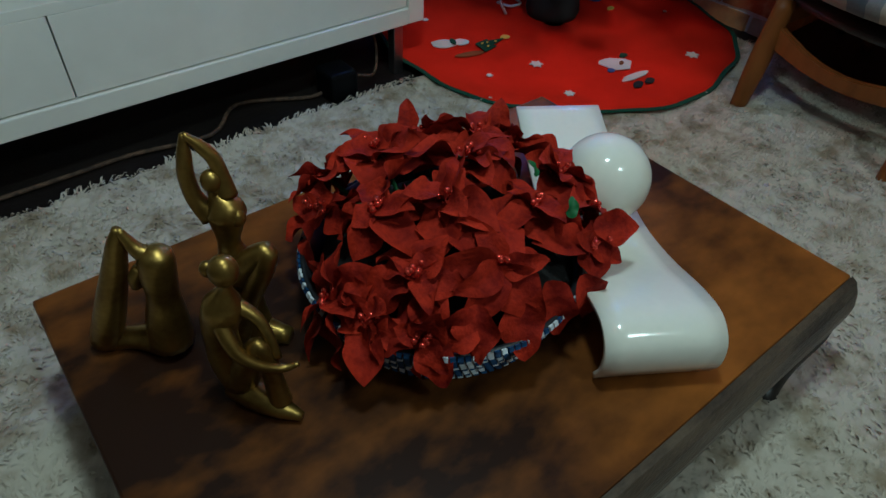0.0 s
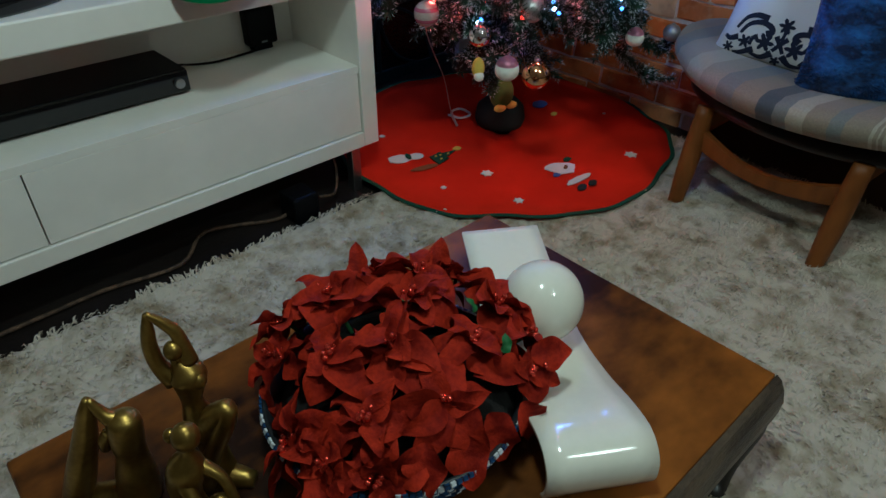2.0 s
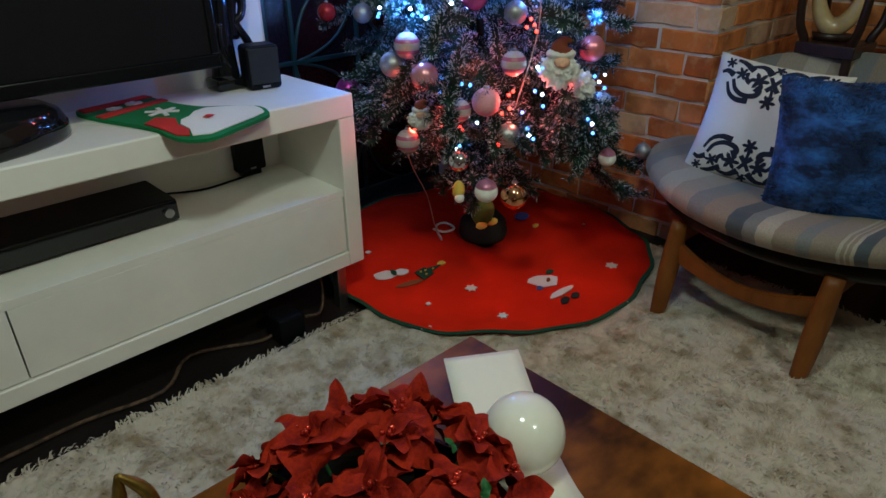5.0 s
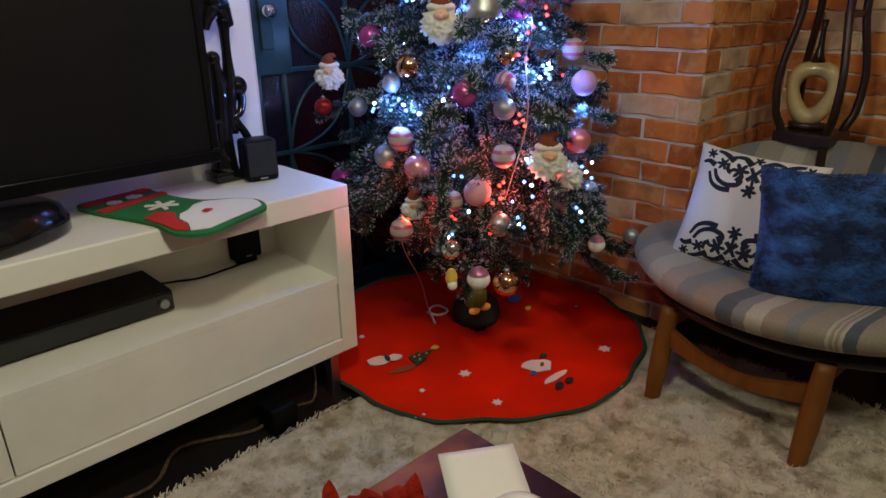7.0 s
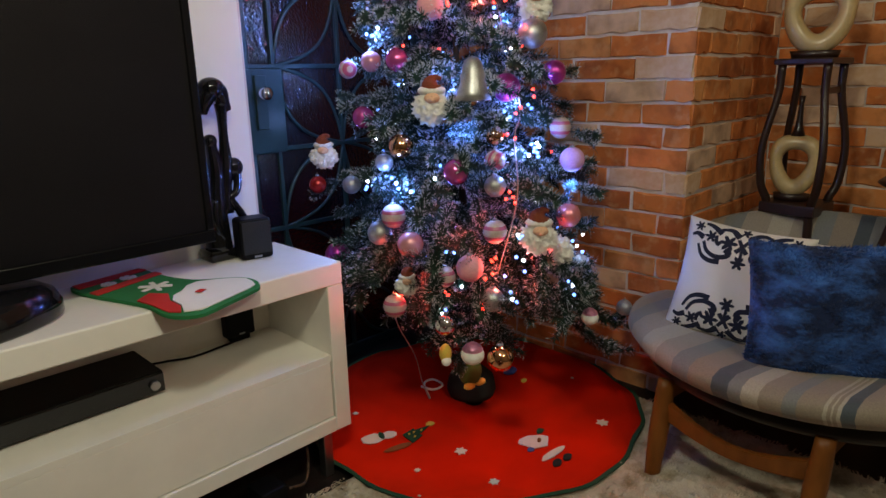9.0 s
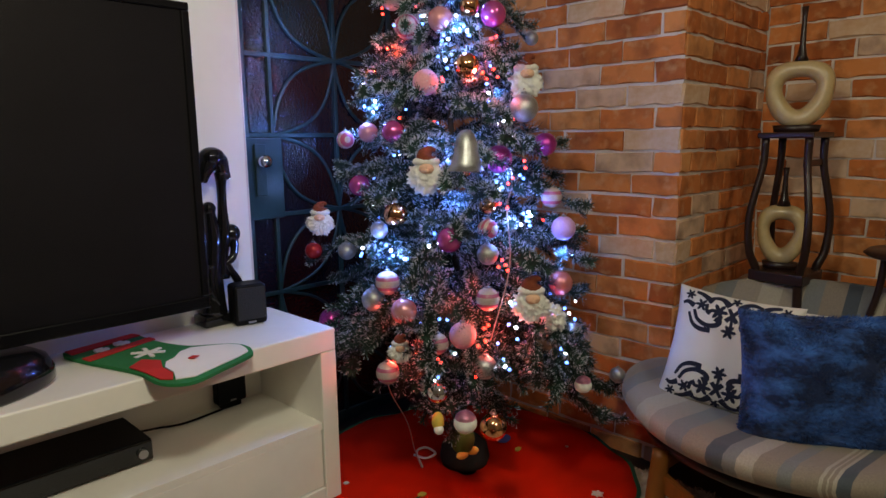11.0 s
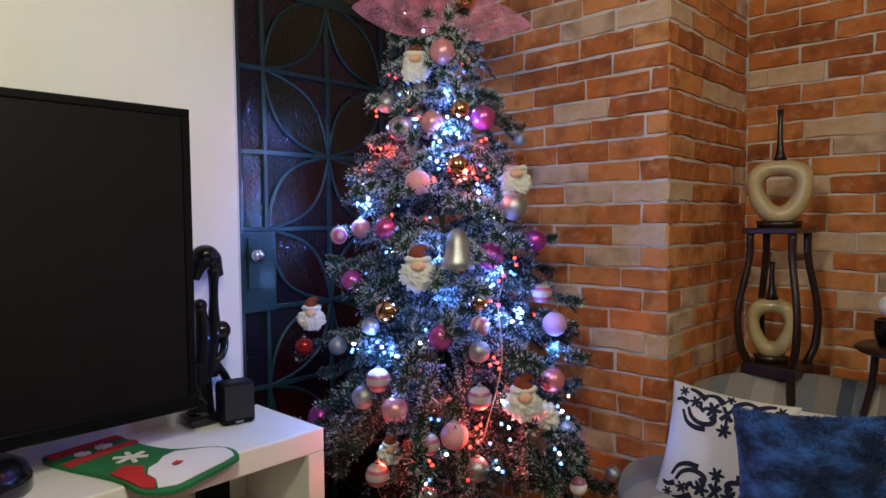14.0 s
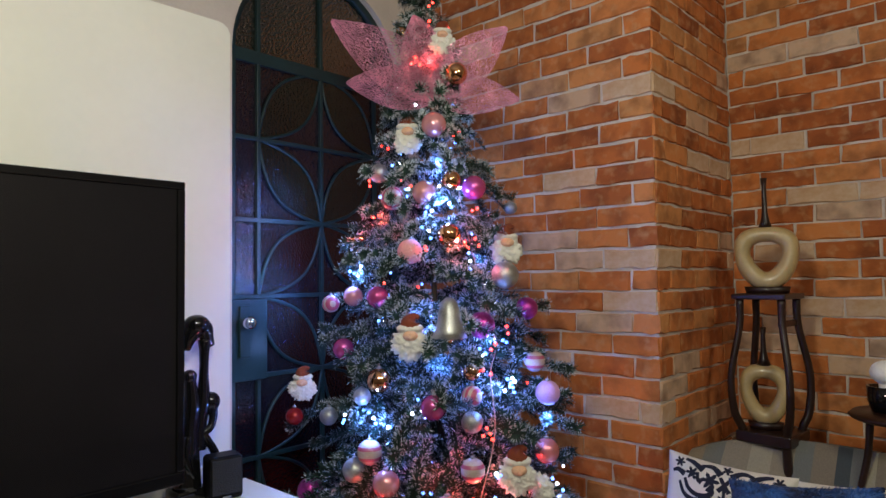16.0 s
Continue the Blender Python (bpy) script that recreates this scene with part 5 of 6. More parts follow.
def fluffy(x, y, z, r, seed):
    ob = hang("fluffy_ornament", "fluffy white woollen ornament with rust-red knitted cap", "ornament", "fluffy ornaments on the tree", (x - 0.028, y - 0.034, z + 0.003), -38)
    s = Matrix.Scale(r, 4)
    shared("fluff", ("fluff", seed), lambda: fluff(0.95, seed), M["fur"], ob, Matrix.Translation((0, 0, -0.42 * r)) @ s @ Matrix.Diagonal((0.98, 0.58, 0.92, 1)), "curly white wool")
    shared("felt_disc", "disc", lambda: ball((0, 0, 0), 1, 14, 8), M["face"], ob, pose(0, -0.42 * r, 0.02 * r) @ s @ Matrix.Diagonal((0.36, 0.24, 0.24, 1)))
    shared("bobble", "bobble", lambda: ball((0, 0, 0), 1, 10, 6), M["face"], ob, pose(0, -0.66 * r, -0.06 * r) @ s @ Matrix.Diagonal((0.10, 0.08, 0.09, 1)))
    shared("cap", "fcap", lambda: tube([(0, 0, 0.40, 0.50), (0.0, 0, 0.64, 0.43), (0.08, 0, 0.80, 0.28), (0.24, 0, 0.90, 0.16), (0.44, 0, 0.84, 0.09)], 12), M["cap"], ob, s, "rust-red knitted cap")
    shared("brim", "fbrim", lambda: ball((0, 0, 0.34), 1, 18, 10, scale=(0.66, 0.52, 0.26)), M["fur"], ob, s)


for n, (x, y, z, r) in enumerate([(0.25, -0.08, 1.0, 0.055), (0.54, -0.16, 1.245, 0.053), (0.13, 0.26, 0.857, 0.044), (0.40, -0.31, 0.675, 0.054), (0.38, 0.08, 1.58, 0.052), (0.13, -0.11, 0.555, 0.034), (0.46, 0.01, 1.87, 0.046)]):
    fluffy(x, y, z, r, n % 3)
sn = hang("fluffy_ornament", "soft white and lilac woollen ornament low on the tree", "ornament", "fluffy ornaments on the tree", (0.47, -0.33, 0.60), -38)
shared("fluff", ("fluff", 1), lambda: fluff(0.82, 1), M["fur"], sn, Matrix.Scale(0.045, 4), "curly white wool")


def cap_ball(x, y, z, r):
    ob = hang("capped_ornament", "small white round ornament with pink glitter cap", "ornament", "", (x, y, z))
    shared("body", ("cb", r), lambda: ball((0, 0, -0.2 * r), r, 20, 12, scale=(1, 1, 0.9)), M["fur"], ob)
    shared("cap", ("cbc", r), lambda: lathe([(0.86 * r, 0.18 * r), (0.9 * r, 0.28 * r), (0.7 * r, 0.62 * r), (0.25 * r, 0.9 * r), (0, 0.95 * r)], seg=20), M["wing"], ob, label="pink glitter cap")


cap_ball(0.55, -0.38, 0.41, 0.024)
cap_ball(0.20, -0.28, 0.375, 0.030)
toy = hang("stuffed_ornament", "small green and yellow stuffed ornament by the trunk", "ornament", "", (0.30, -0.16, 0.25))
shared("body", "toyb", lambda: ball((0, 0, 0), 0.034, 16, 10, scale=(1, 1, 1.35)), M["olive"], toy)
shared("trim", "toyt", lambda: ball((-0.02, -0.02, -0.035), 0.014, 10, 8, scale=(1.4, 1, 0.7)), M["yellow"], toy)
shared("trim", "toyu", lambda: ball((0.02, -0.02, -0.035), 0.014, 10, 8, scale=(1.4, 1, 0.7)), M["yellow"], toy)
duck = hang("stuffed_ornament", "tiny yellow and white stuffed ornament on a thread", "ornament", "", (0.16, -0.22, 0.365))
shared("body", "duck", lambda: ball((0, 0, 0), 0.020, 14, 10, scale=(0.8, 0.8, 1.3)), M["yellow"], duck)
shared("belly", "duckb", lambda: ball((-0.004, -0.008, -0.018), 0.013, 12, 8), M["fur"], duck)

bell = hang("bell_ornament", "silver glitter bell hanging in the tree", "bell", "", (0.283, -0.200, 1.048))
shared("bell_body", "bell", lambda: lathe([(0.042, -0.050), (0.046, -0.050), (0.038, -0.030), (0.031, -0.005), (0.028, 0.020), (0.021, 0.042), (0.010, 0.052), (0.0, 0.054)], seg=28), M["silver"], bell)
shared("rim", "bellr", lambda: tube([(0.041 * math.cos(a), 0.041 * math.sin(a), -0.050, 0.0035) for a in np.linspace(0, 2 * math.pi, 25)], 6, steps=1), M["mirror"], bell)
shared("clapper", "bellc", lambda: ball((0, 0, -0.053), 0.012, 14, 8), M["goldball"], bell)


def mesh_leaf(length, wide, seed):
    """An open glitter lattice in the shape of a leaf, with a firm rim and midrib."""
    rnd = random.Random(seed)
    bm = bmesh.new()
    nu, nv = 58, 32
    P = {}
    for i in range(nu + 1):
        t = i / nu
        w = wide * math.sin(math.pi * (0.06 + 0.94 * t) ** 0.8) ** 0.85 + 0.002
        for j in range(nv + 1):
            s = 2 * j / nv - 1
            jx, js = (rnd.uniform(-0.9, 0.9) / nu, rnd.uniform(-1.6, 1.6) / nv) if 0 < i < nu and 0 < j < nv else (0, 0)
            ss = max(-1, min(1, s + js))
            P[i, j] = Vector((length * (t + jx), w * ss, 0.22 * length * t * t * 0.4 + 0.18 * w * ss * ss + rnd.uniform(-0.003, 0.003)))
    def rib(a, b, r):
        d = (b - a)
        if d.length < 1e-5:
            return
        q = d.orthogonal().normalized() * r
        p = d.normalized().cross(q)
        A = [bm.verts.new(a + v) for v in (q, p - q * 0.5, -p - q * 0.5)]
        B = [bm.verts.new(b + v) for v in (q, p - q * 0.5, -p - q * 0.5)]
        for k in range(3):
            bm.faces.new((A[k], A[(k + 1) % 3], B[(k + 1) % 3], B[k]))
    for i in range(nu):
        for j in range(nv + 1):
            rib(P[i, j], P[i + 1, j], 0.0009 if j in (0, nv) else 0.00055)
            if j < nv:
                rib(P[i, j], P[i, j + 1], 0.00050)
                rib(P[i, j], P[i + 1, j + 1], 0.00050) if rnd.random() < 0.6 else rib(P[i + 1, j], P[i, j + 1], 0.00050)
    return bm


bow = thing("leaf_spray", (0.42, 0.0, 1.70), "pink glitter mesh leaves spread like wings near the top", "decoration")
HEART = Vector((0.425, 0.0, 1.71))
for n, (tip, wide, k) in enumerate((((0.156, 0.153, 1.891), 0.080, 1.0), ((0.195, 0.135, 1.715), 0.066, 1.0), ((0.365, 0.03, 1.93), 0.075, 1.0), ((0.565, -0.165, 1.885), 0.072, 1.0), ((0.585, -0.19, 1.665), 0.060, 1.0))):
    way = Vector(tip) - HEART
    out = Vector((-0.61, -0.79, 0.1))
    z = (out - way.normalized() * out.dot(way.normalized())).normalized()
    y = z.cross(way.normalized())
    m = Matrix.Translation(HEART) @ Matrix((way.normalized(), y, z)).transposed().to_4x4()
    bm = mesh_leaf(way.length, wide, n)
    bm.transform(m)
    part("mesh_leaf", bm, M["wing"], bow)

# ---- light strings ----
LED = {"led_white": finish("bulb", ball((0, 0, 0), 0.0040, 10, 6), M["led_white"], True), "led_blue": finish("bulb", ball((0, 0, 0), 0.0044, 10, 6), M["led_blue"], True), "led_red": finish("bulb", ball((0, 0, 0), 0.0042, 10, 6), M["led_red"], True)}


def string(kind, label, marks, cluster, extra, seed):
    rnd = random.Random(seed)
    s = thing("light_string", (0.5, 0.05, 0.3), label, "string lights")
    for x, y, z in marks:
        for k in range(cluster):
            ob = new("bulb", LED["led_blue" if k and kind == "led_white" else kind])
            ob.parent = s
            j = 0.022 if k else 0.0
            ob.location = Vector((x + rnd.uniform(-j, j) - 0.012, y + rnd.uniform(-j, j) - 0.014, z + rnd.uniform(-j, j))) - s.location
    for _ in range(extra):
        z = 0.5 + 1.4 * rnd.random() ** 1.2
        a = rnd.uniform(0, 2 * math.pi)
        r = reach(z) * rnd.uniform(0.45, 0.84)
        f = (z - 0.03) / 1.99
        hub = TREE.lerp(TOP, f)
        ob = new("bulb", LED["led_blue" if kind == "led_white" and rnd.random() < 0.7 else kind])
        ob.parent = s
        ob.location = Vector((hub.x + r * math.cos(a), min(0.5, hub.y + r * math.sin(a)), z)) - s.location
    return s


white = string("led_white", "string of cold white bulbs wound through the tree", [(0.46, -0.26, 0.875), (0.42, -0.26, 0.855), (0.45, -0.26, 0.885), (0.29, 0.20, 1.19), (0.28, 0.20, 1.16), (0.39, -0.09, 1.36), (0.35, -0.06, 1.34), (0.34, 0.03, 1.41), (0.18, -0.01, 0.785), (0.19, -0.06, 0.767), (0.45, -0.20, 1.08), (0.35, -0.29, 0.663), (0.54, -0.33, 0.606), (0.35, -0.31, 0.60), (0.21, -0.19, 0.643), (0.17, 0.11, 0.778), (0.49, -0.36, 0.512), (0.17, -0.20, 0.473), (0.38, -0.22, 0.947), (0.33, -0.07, 1.283), (0.31, -0.31, 0.506), (0.24, 0.02, 1.04), (0.40, -0.16, 1.197)], 3, 85, 1)
red = string("led_red", "string of red bulbs on a clear wire", [(0.34, 0.16, 1.328), (0.31, 0.18, 1.45), (0.33, 0.16, 1.344), (0.45, -0.14, 1.346), (0.43, -0.15, 1.26), (0.40, -0.14, 1.25), (0.33, 0.05, 1.438), (0.36, 0.15, 1.55), (0.44, -0.06, 1.563), (0.47, -0.23, 1.0), (0.42, -0.23, 0.975), (0.39, -0.24, 0.90), (0.35, -0.26, 0.77), (0.36, -0.27, 0.742), (0.28, -0.27, 0.57), (0.29, -0.27, 0.61), (0.16, -0.16, 0.523), (0.11, -0.06, 0.494), (0.13, -0.09, 0.515), (0.24, -0.27, 0.502), (0.18, -0.20, 0.528), (0.32, -0.07, 1.23), (0.37, -0.30, 0.654), (0.43, 0.03, 1.93), (0.42, 0.02, 1.97), (0.39, 0.05, 1.80), (0.35, 0.02, 1.78), (0.46, -0.02, 1.90)], 2, 14, 2)
part("wire", tube([(0.45, -0.02, 1.95, 0.0012), (0.45, -0.01, 1.75, 0.0012), (0.44, -0.09, 1.35, 0.0012), (0.46, -0.19, 1.0, 0.0014), (0.38, -0.25, 0.90, 0.0016), (0.36, -0.28, 0.75, 0.0016), (0.28, -0.29, 0.57, 0.0016)], 5), M["wire"], red, smooth=True)
part("wire", tube([(0.10, -0.07, 0.49, 0.0016), (0.16, -0.02, 0.38, 0.0016), (0.29, 0.08, 0.22, 0.0016), (0.34, 0.11, 0.10, 0.0016), (0.36, 0.10, 0.036, 0.0016)], 5), M["wire"], red, smooth=True)
single("cable", tube([(0.36, 0.10, 0.040, 0.004), (0.41, 0.19, 0.040, 0.004), (0.45, 0.19, 0.042, 0.004), (0.45, 0.14, 0.040, 0.004), (0.40, 0.13, 0.044, 0.004), (0.39, 0.18, 0.040, 0.004)], 6), M["white"], "coil of white cable on the tree skirt", "cable", smooth=True, at=(0.42, 0.16, 0.036))

# ---- armchair ----
chair = thing("armchair", (0.93, -0.78, 0), "round wooden lounge chair with striped grey beige upholstery", "armchair")
CX, CY = 0.925, -0.79


def seat_mesh():
    bm = bmesh.new()
    bm = lathe([(0.0, -0.045), (0.80, -0.05), (0.95, -0.035), (1.0, 0.0), (0.985, 0.03), (0.9, 0.045), (0.6, 0.035), (0.0, 0.02)], (0, 0, 0), 64)
    for v in bm.verts:
        x, y = v.co.x * 0.425, v.co.y * 0.455
        v.co = Vector((CX + x, CY + y, 0.322 + v.co.z * 0.80 - 0.07 * x + 0.16 * y * y))
    return bm


part("seat", seat_mesh(), M["stripes"], chair, "striped round seat cushion", True)


def back_mesh():
    """A broad bent shell behind the seat."""
    bm = bmesh.new()
    front, rear = [], []
    nu, nv = 30, 8
    for i in range(nu + 1):
        u = -1 + 2 * i / nu
        ang = u * 1.30
        high = 0.285 * (1 - abs(u) ** 2.6) ** 0.6 + 0.012
        for j in range(nv + 1):
            t = j / nv
            r = 0.40 + 0.13 * t
            thick = 0.030 * math.sin(math.pi * (0.1 + 0.8 * t)) * (1 - abs(u) ** 4) ** 0.5 + 0.004
            z = 0.322 + 0.16 * (0.455 * math.sin(ang)) ** 2 + high * t
            for lst, k in ((front, -thick), (rear, thick)):
                lst.append(bm.verts.new((CX - 0.02 + (r + k) * math.cos(ang) * 0.93, CY + (r + k) * math.sin(ang) * 1.02, z)))
    n = nv + 1
    for i in range(nu):
        for j in range(nv):
            a = i * n + j
            bm.faces.new((front[a], front[a + 1], front[a + n + 1], front[a + n]))
            bm.faces.new((rear[a], rear[a + n], rear[a + n + 1], rear[a + 1]))
    for i in range(nu):
        a = i * n
        bm.faces.new((front[a], front[a + n], rear[a + n], rear[a]))
        bm.faces.new((front[a + nv], rear[a + nv], rear[a + n + nv], front[a + n + nv]))
    for j in range(nv):
        bm.faces.new((front[j], rear[j], rear[j + 1], front[j + 1]))
        a = nu * n + j
        bm.faces.new((front[a], front[a + 1], rear[a + 1], rear[a]))
    bmesh.ops.recalc_face_normals(bm, faces=bm.faces[:])
    return bm


part("backrest", back_mesh(), M["stripes"], chair, "striped curved backrest", True)
part("seat_shell", lathe([(0.0, -0.03), (0.85, -0.028), (0.97, -0.01), (0.97, 0.004), (0.0, 0.004)], (CX, CY, 0.276), 48, squash=(0.36, 0.41)), M["legs"], chair, "dark underside", True)


def post(x0, y0, x1, y1, zt, w=0.017):
    return tube([(x0, y0, 0.001, w * 0.85), (x0 + (x1 - x0) * 0.5, y0 + (y1 - y0) * 0.5, zt * 0.5, w * 1.15), (x1, y1, zt, w * 1.0)], 12, flat=1.35)


for y0, y1 in ((-0.592, -0.588), (-0.972, -0.974)):
    part("leg", post(0.562, y0, 0.612, y1, 0.272), M["chairwood"], chair, "rounded wooden leg", True)
    part("leg", post(1.22, y0 + 0.02, 1.15, y1, 0.272), M["chairwood"], chair, "rounded wooden leg", True)


def rail():
    """The bowed front rail between the legs."""
    bm = bmesh.new()
    rows = []
    for k in range(15):
        t = k / 14
        y = -0.594 + (-0.972 + 0.594) * t
        bow = math.sin(math.pi * t)
        x = 0.606 - 0.02 * bow
        low, top = 0.164 - 0.022 * bow, 0.220 - 0.044 * bow
        rows.append([bm.verts.new((x + dx, y, z)) for dx, z in ((-0.010, low), (0.010, low), (0.010, top), (-0.010, top))])
    for a, b in zip(rows, rows[1:]):
        for k in range(4):
            bm.faces.new((a[k], b[k], b[(k + 1) % 4], a[(k + 1) % 4]))
    bm.faces.new(rows[0])
    bm.faces.new(rows[-1][::-1])
    bmesh.ops.recalc_face_normals(bm, faces=bm.faces[:])
    bmesh.ops.bevel(bm, geom=[e for e in bm.edges if abs(e.verts[0].co.y - e.verts[1].co.y) > 0.01], offset=0.003, segments=2, affect="EDGES")
    return bm


part("front_rail", rail(), M["chairwood"], chair)
for y in (-0.590, -0.973):
    part("side_rail", box(0.625, 1.17, y - 0.011, y + 0.011, 0.215, 0.252, 0.004), M["chairwood"], chair)


# ---- cushions ----
def plump(x, y, half, thick):
    """Height of a cushion's face over its middle plane at (x, y)."""
    u, v = min(1, abs(x) / half), min(1, abs(y) / half)
    return thick * ((1 - u**2.4) * (1 - v**2.4)) ** 0.5


def cushion_mesh(half, thick, seed, lumps=0.006):
    bm = bmesh.new()
    n = 26
    sides = []
    for s in (1, -1):
        grid = []
        for i in range(n + 1):
            row = []
            for j in range(n + 1):
                x, y = -half + 2 * half * i / n, -half + 2 * half * j / n
                u, v = x / half, y / half
                pull = 1 - 0.07 * (1 - v * v) * abs(u) ** 2
                pull2 = 1 - 0.07 * (1 - u * u) * abs(v) ** 2
                z = s * (plump(x, y, half, thick) + 0.002) + lumps * noise.noise((x * 7, y * 7, seed)) * (1 - max(abs(u), abs(v)) ** 4)
                row.append(bm.verts.new((x * pull, y * pull2, z)))
            grid.append(row)
        for i in range(n):
            for j in range(n):
                q = (grid[i][j], grid[i + 1][j], grid[i + 1][j + 1], grid[i][j + 1])
                bm.faces.new(q if s > 0 else q[::-1])
        sides.append(grid)
    a, b = sides
    rim = [(i, 0) for i in range(n)] + [(n, j) for j in range(n)] + [(i, n) for i in range(n, 0, -1)] + [(0, j) for j in range(n, 0, -1)]
    for (i, j), (k, l) in zip(rim, rim[1:] + rim[:1]):
        bm.faces.new((a[i][j], b[i][j], b[k][l], a[k][l]))
    return bm


def upright(base, right, lean):
    """A pose whose x runs along `right` on the level, whose y leans back from upright by `lean` degrees, whose z faces out."""
    x = Vector((*right, 0)).normalized()
    back = Vector((-x.y, x.x, 0))
    y = Vector((0, 0, 1)) * math.cos(radians(lean)) + back * math.sin(radians(lean))
    z = x.cross(y)
    return Matrix.Translation(base) @ Matrix((x, y, z)).transposed().to_4x4()


HW = 0.160
wm = upright((0.822, -0.650, 0.500), (0.22, -0.97), 17) @ pose(0, 0, 0, 0, 0, -5)
white_c = thing("cushion", (0, 0, 0), "white cotton cushion with navy floral print on the armchair", "cushion", m=wm)
BASE[white_c.name] = None
part("cover", cushion_mesh(HW, 0.055, 1.0), M["cotton"], white_c, smooth=True)


def printed(outline, lift=0.0035):
    bm = bmesh.new()
    c = Vector((sum(p[0] for p in outline) / len(outline), sum(p[1] for p in outline) / len(outline), 0))
    def up(x, y):
        x, y = max(-HW * 0.985, min(HW * 0.985, x)), max(-HW * 0.985, min(HW * 0.985, y))
        u, v = x / HW, y / HW
        z = plump(x, y, HW, 0.055) + 0.006 * noise.noise((x * 7, y * 7, 1.0)) * (1 - max(abs(u), abs(v)) ** 4)
        return (x * (1 - 0.07 * (1 - v * v) * abs(u) ** 2), y * (1 - 0.07 * (1 - u * u) * abs(v) ** 2), z + lift)
    mid = bm.verts.new(up(c.x, c.y))
    ring = [bm.verts.new(up(x, y)) for x, y in outline]
    for k in range(len(ring)):
        bm.faces.new((mid, ring[k], ring[(k + 1) % len(ring)]))
    return bm


def print_motif(s):
    """One band of the floral print; s: +1 along the top, -1 along the foot."""
    def flower(cx, cy, r, petals=6):
        pts = []
        for k in range(petals * 4):
            a = 2 * math.pi * k / (petals * 4)
            q = r * (0.42 + 0.58 * abs(math.cos(petals * a / 2)) ** 1.4)
            pts.append((cx + q * math.cos(a), s * (cy + q * math.sin(a))))
        part("printed_flower", printed(pts), M["navy"], white_c)
    def scroll(points, w0, w1):
        line = smooth_line([(*p, 0) for p in points], 4)
        n = len(line)
        left, right = [], []
        for k, q in enumerate(line):
            d = line[min(k + 1, n - 1)] - line[max(k - 1, 0)]
            d = d / (np.hypot(d[0], d[1]) + 1e-9)
            w = w0 + (w1 - w0) * k / (n - 1)
            left.append((q[0] - d[1] * w, s * (q[1] + d[0] * w)))
            right.append((q[0] + d[1] * w, s * (q[1] - d[0] * w)))
        bm = bmesh.new()
        for (a, b, c, d) in zip(left, left[1:], right[1:], right):
            join_bm = printed([a, b, c, d])
            tmp = bpy.data.meshes.new("t")
            join_bm.to_mesh(tmp)
            join_bm.free()
            bm.from_mesh(tmp)
            bpy.data.meshes.remove(tmp)
        bmesh.ops.remove_doubles(bm, verts=bm.verts[:], dist=2e-4)
        part("printed_scroll", bm, M["navy"], white_c)
    flower(0.0, 0.056, 0.0204)
    flower(0.0, 0.146, 0.0144, 5)
    scroll([(0.0, 0.060), (0.002, 0.075), (0.0, 0.092)], 0.0042, 0.0039)
    for m in (-1, 1):
        flower(m * 0.036, 0.106, 0.0252)
        flower(m * 0.084, 0.116, 0.0192)
        flower(m * 0.122, 0.138, 0.0156)
        scroll([(m * 0.014, 0.084), (0.0, 0.102), (m * -0.013, 0.122)], 0.0063, 0.0046)
        scroll([(m * 0.040, 0.086), (m * 0.028, 0.078), (m * 0.036, 0.066), (m * 0.062, 0.062), (m * 0.088, 0.074), (m * 0.102, 0.098)], 0.0084, 0.0046)
        scroll([(m * 0.046, 0.050), (m * 0.074, 0.048), (m * 0.100, 0.060), (m * 0.116, 0.088)], 0.0077, 0.0039)
        scroll([(m * 0.012, 0.128), (m * 0.036, 0.146), (m * 0.064, 0.142)], 0.0091, 0.0039)
        scroll([(m * 0.058, 0.130), (m * 0.086, 0.146), (m * 0.108, 0.150)], 0.0084, 0.0039)
        scroll([(m * 0.104, 0.108), (m * 0.124, 0.116), (m * 0.140, 0.110)], 0.0084, 0.0039)
        scroll([(m * 0.056, 0.096), (m * 0.068, 0.104), (m * 0.070, 0.122)], 0.0070, 0.0039)


print_motif(1)
print_motif(-1)
bmx = upright((0.785, -0.870, 0.497), (0.50, -0.86), 14) @ pose(0, 0, 0, 0, 0, 1)
blue_c = thing("cushion", (0, 0, 0), "plush deep blue square cushion on the armchair", "cushion", m=bmx)
BASE[blue_c.name] = None
part("cover", cushion_mesh(0.164, 0.085, 4.0, 0.024), M["blue_plush"], blue_c, smooth=True)


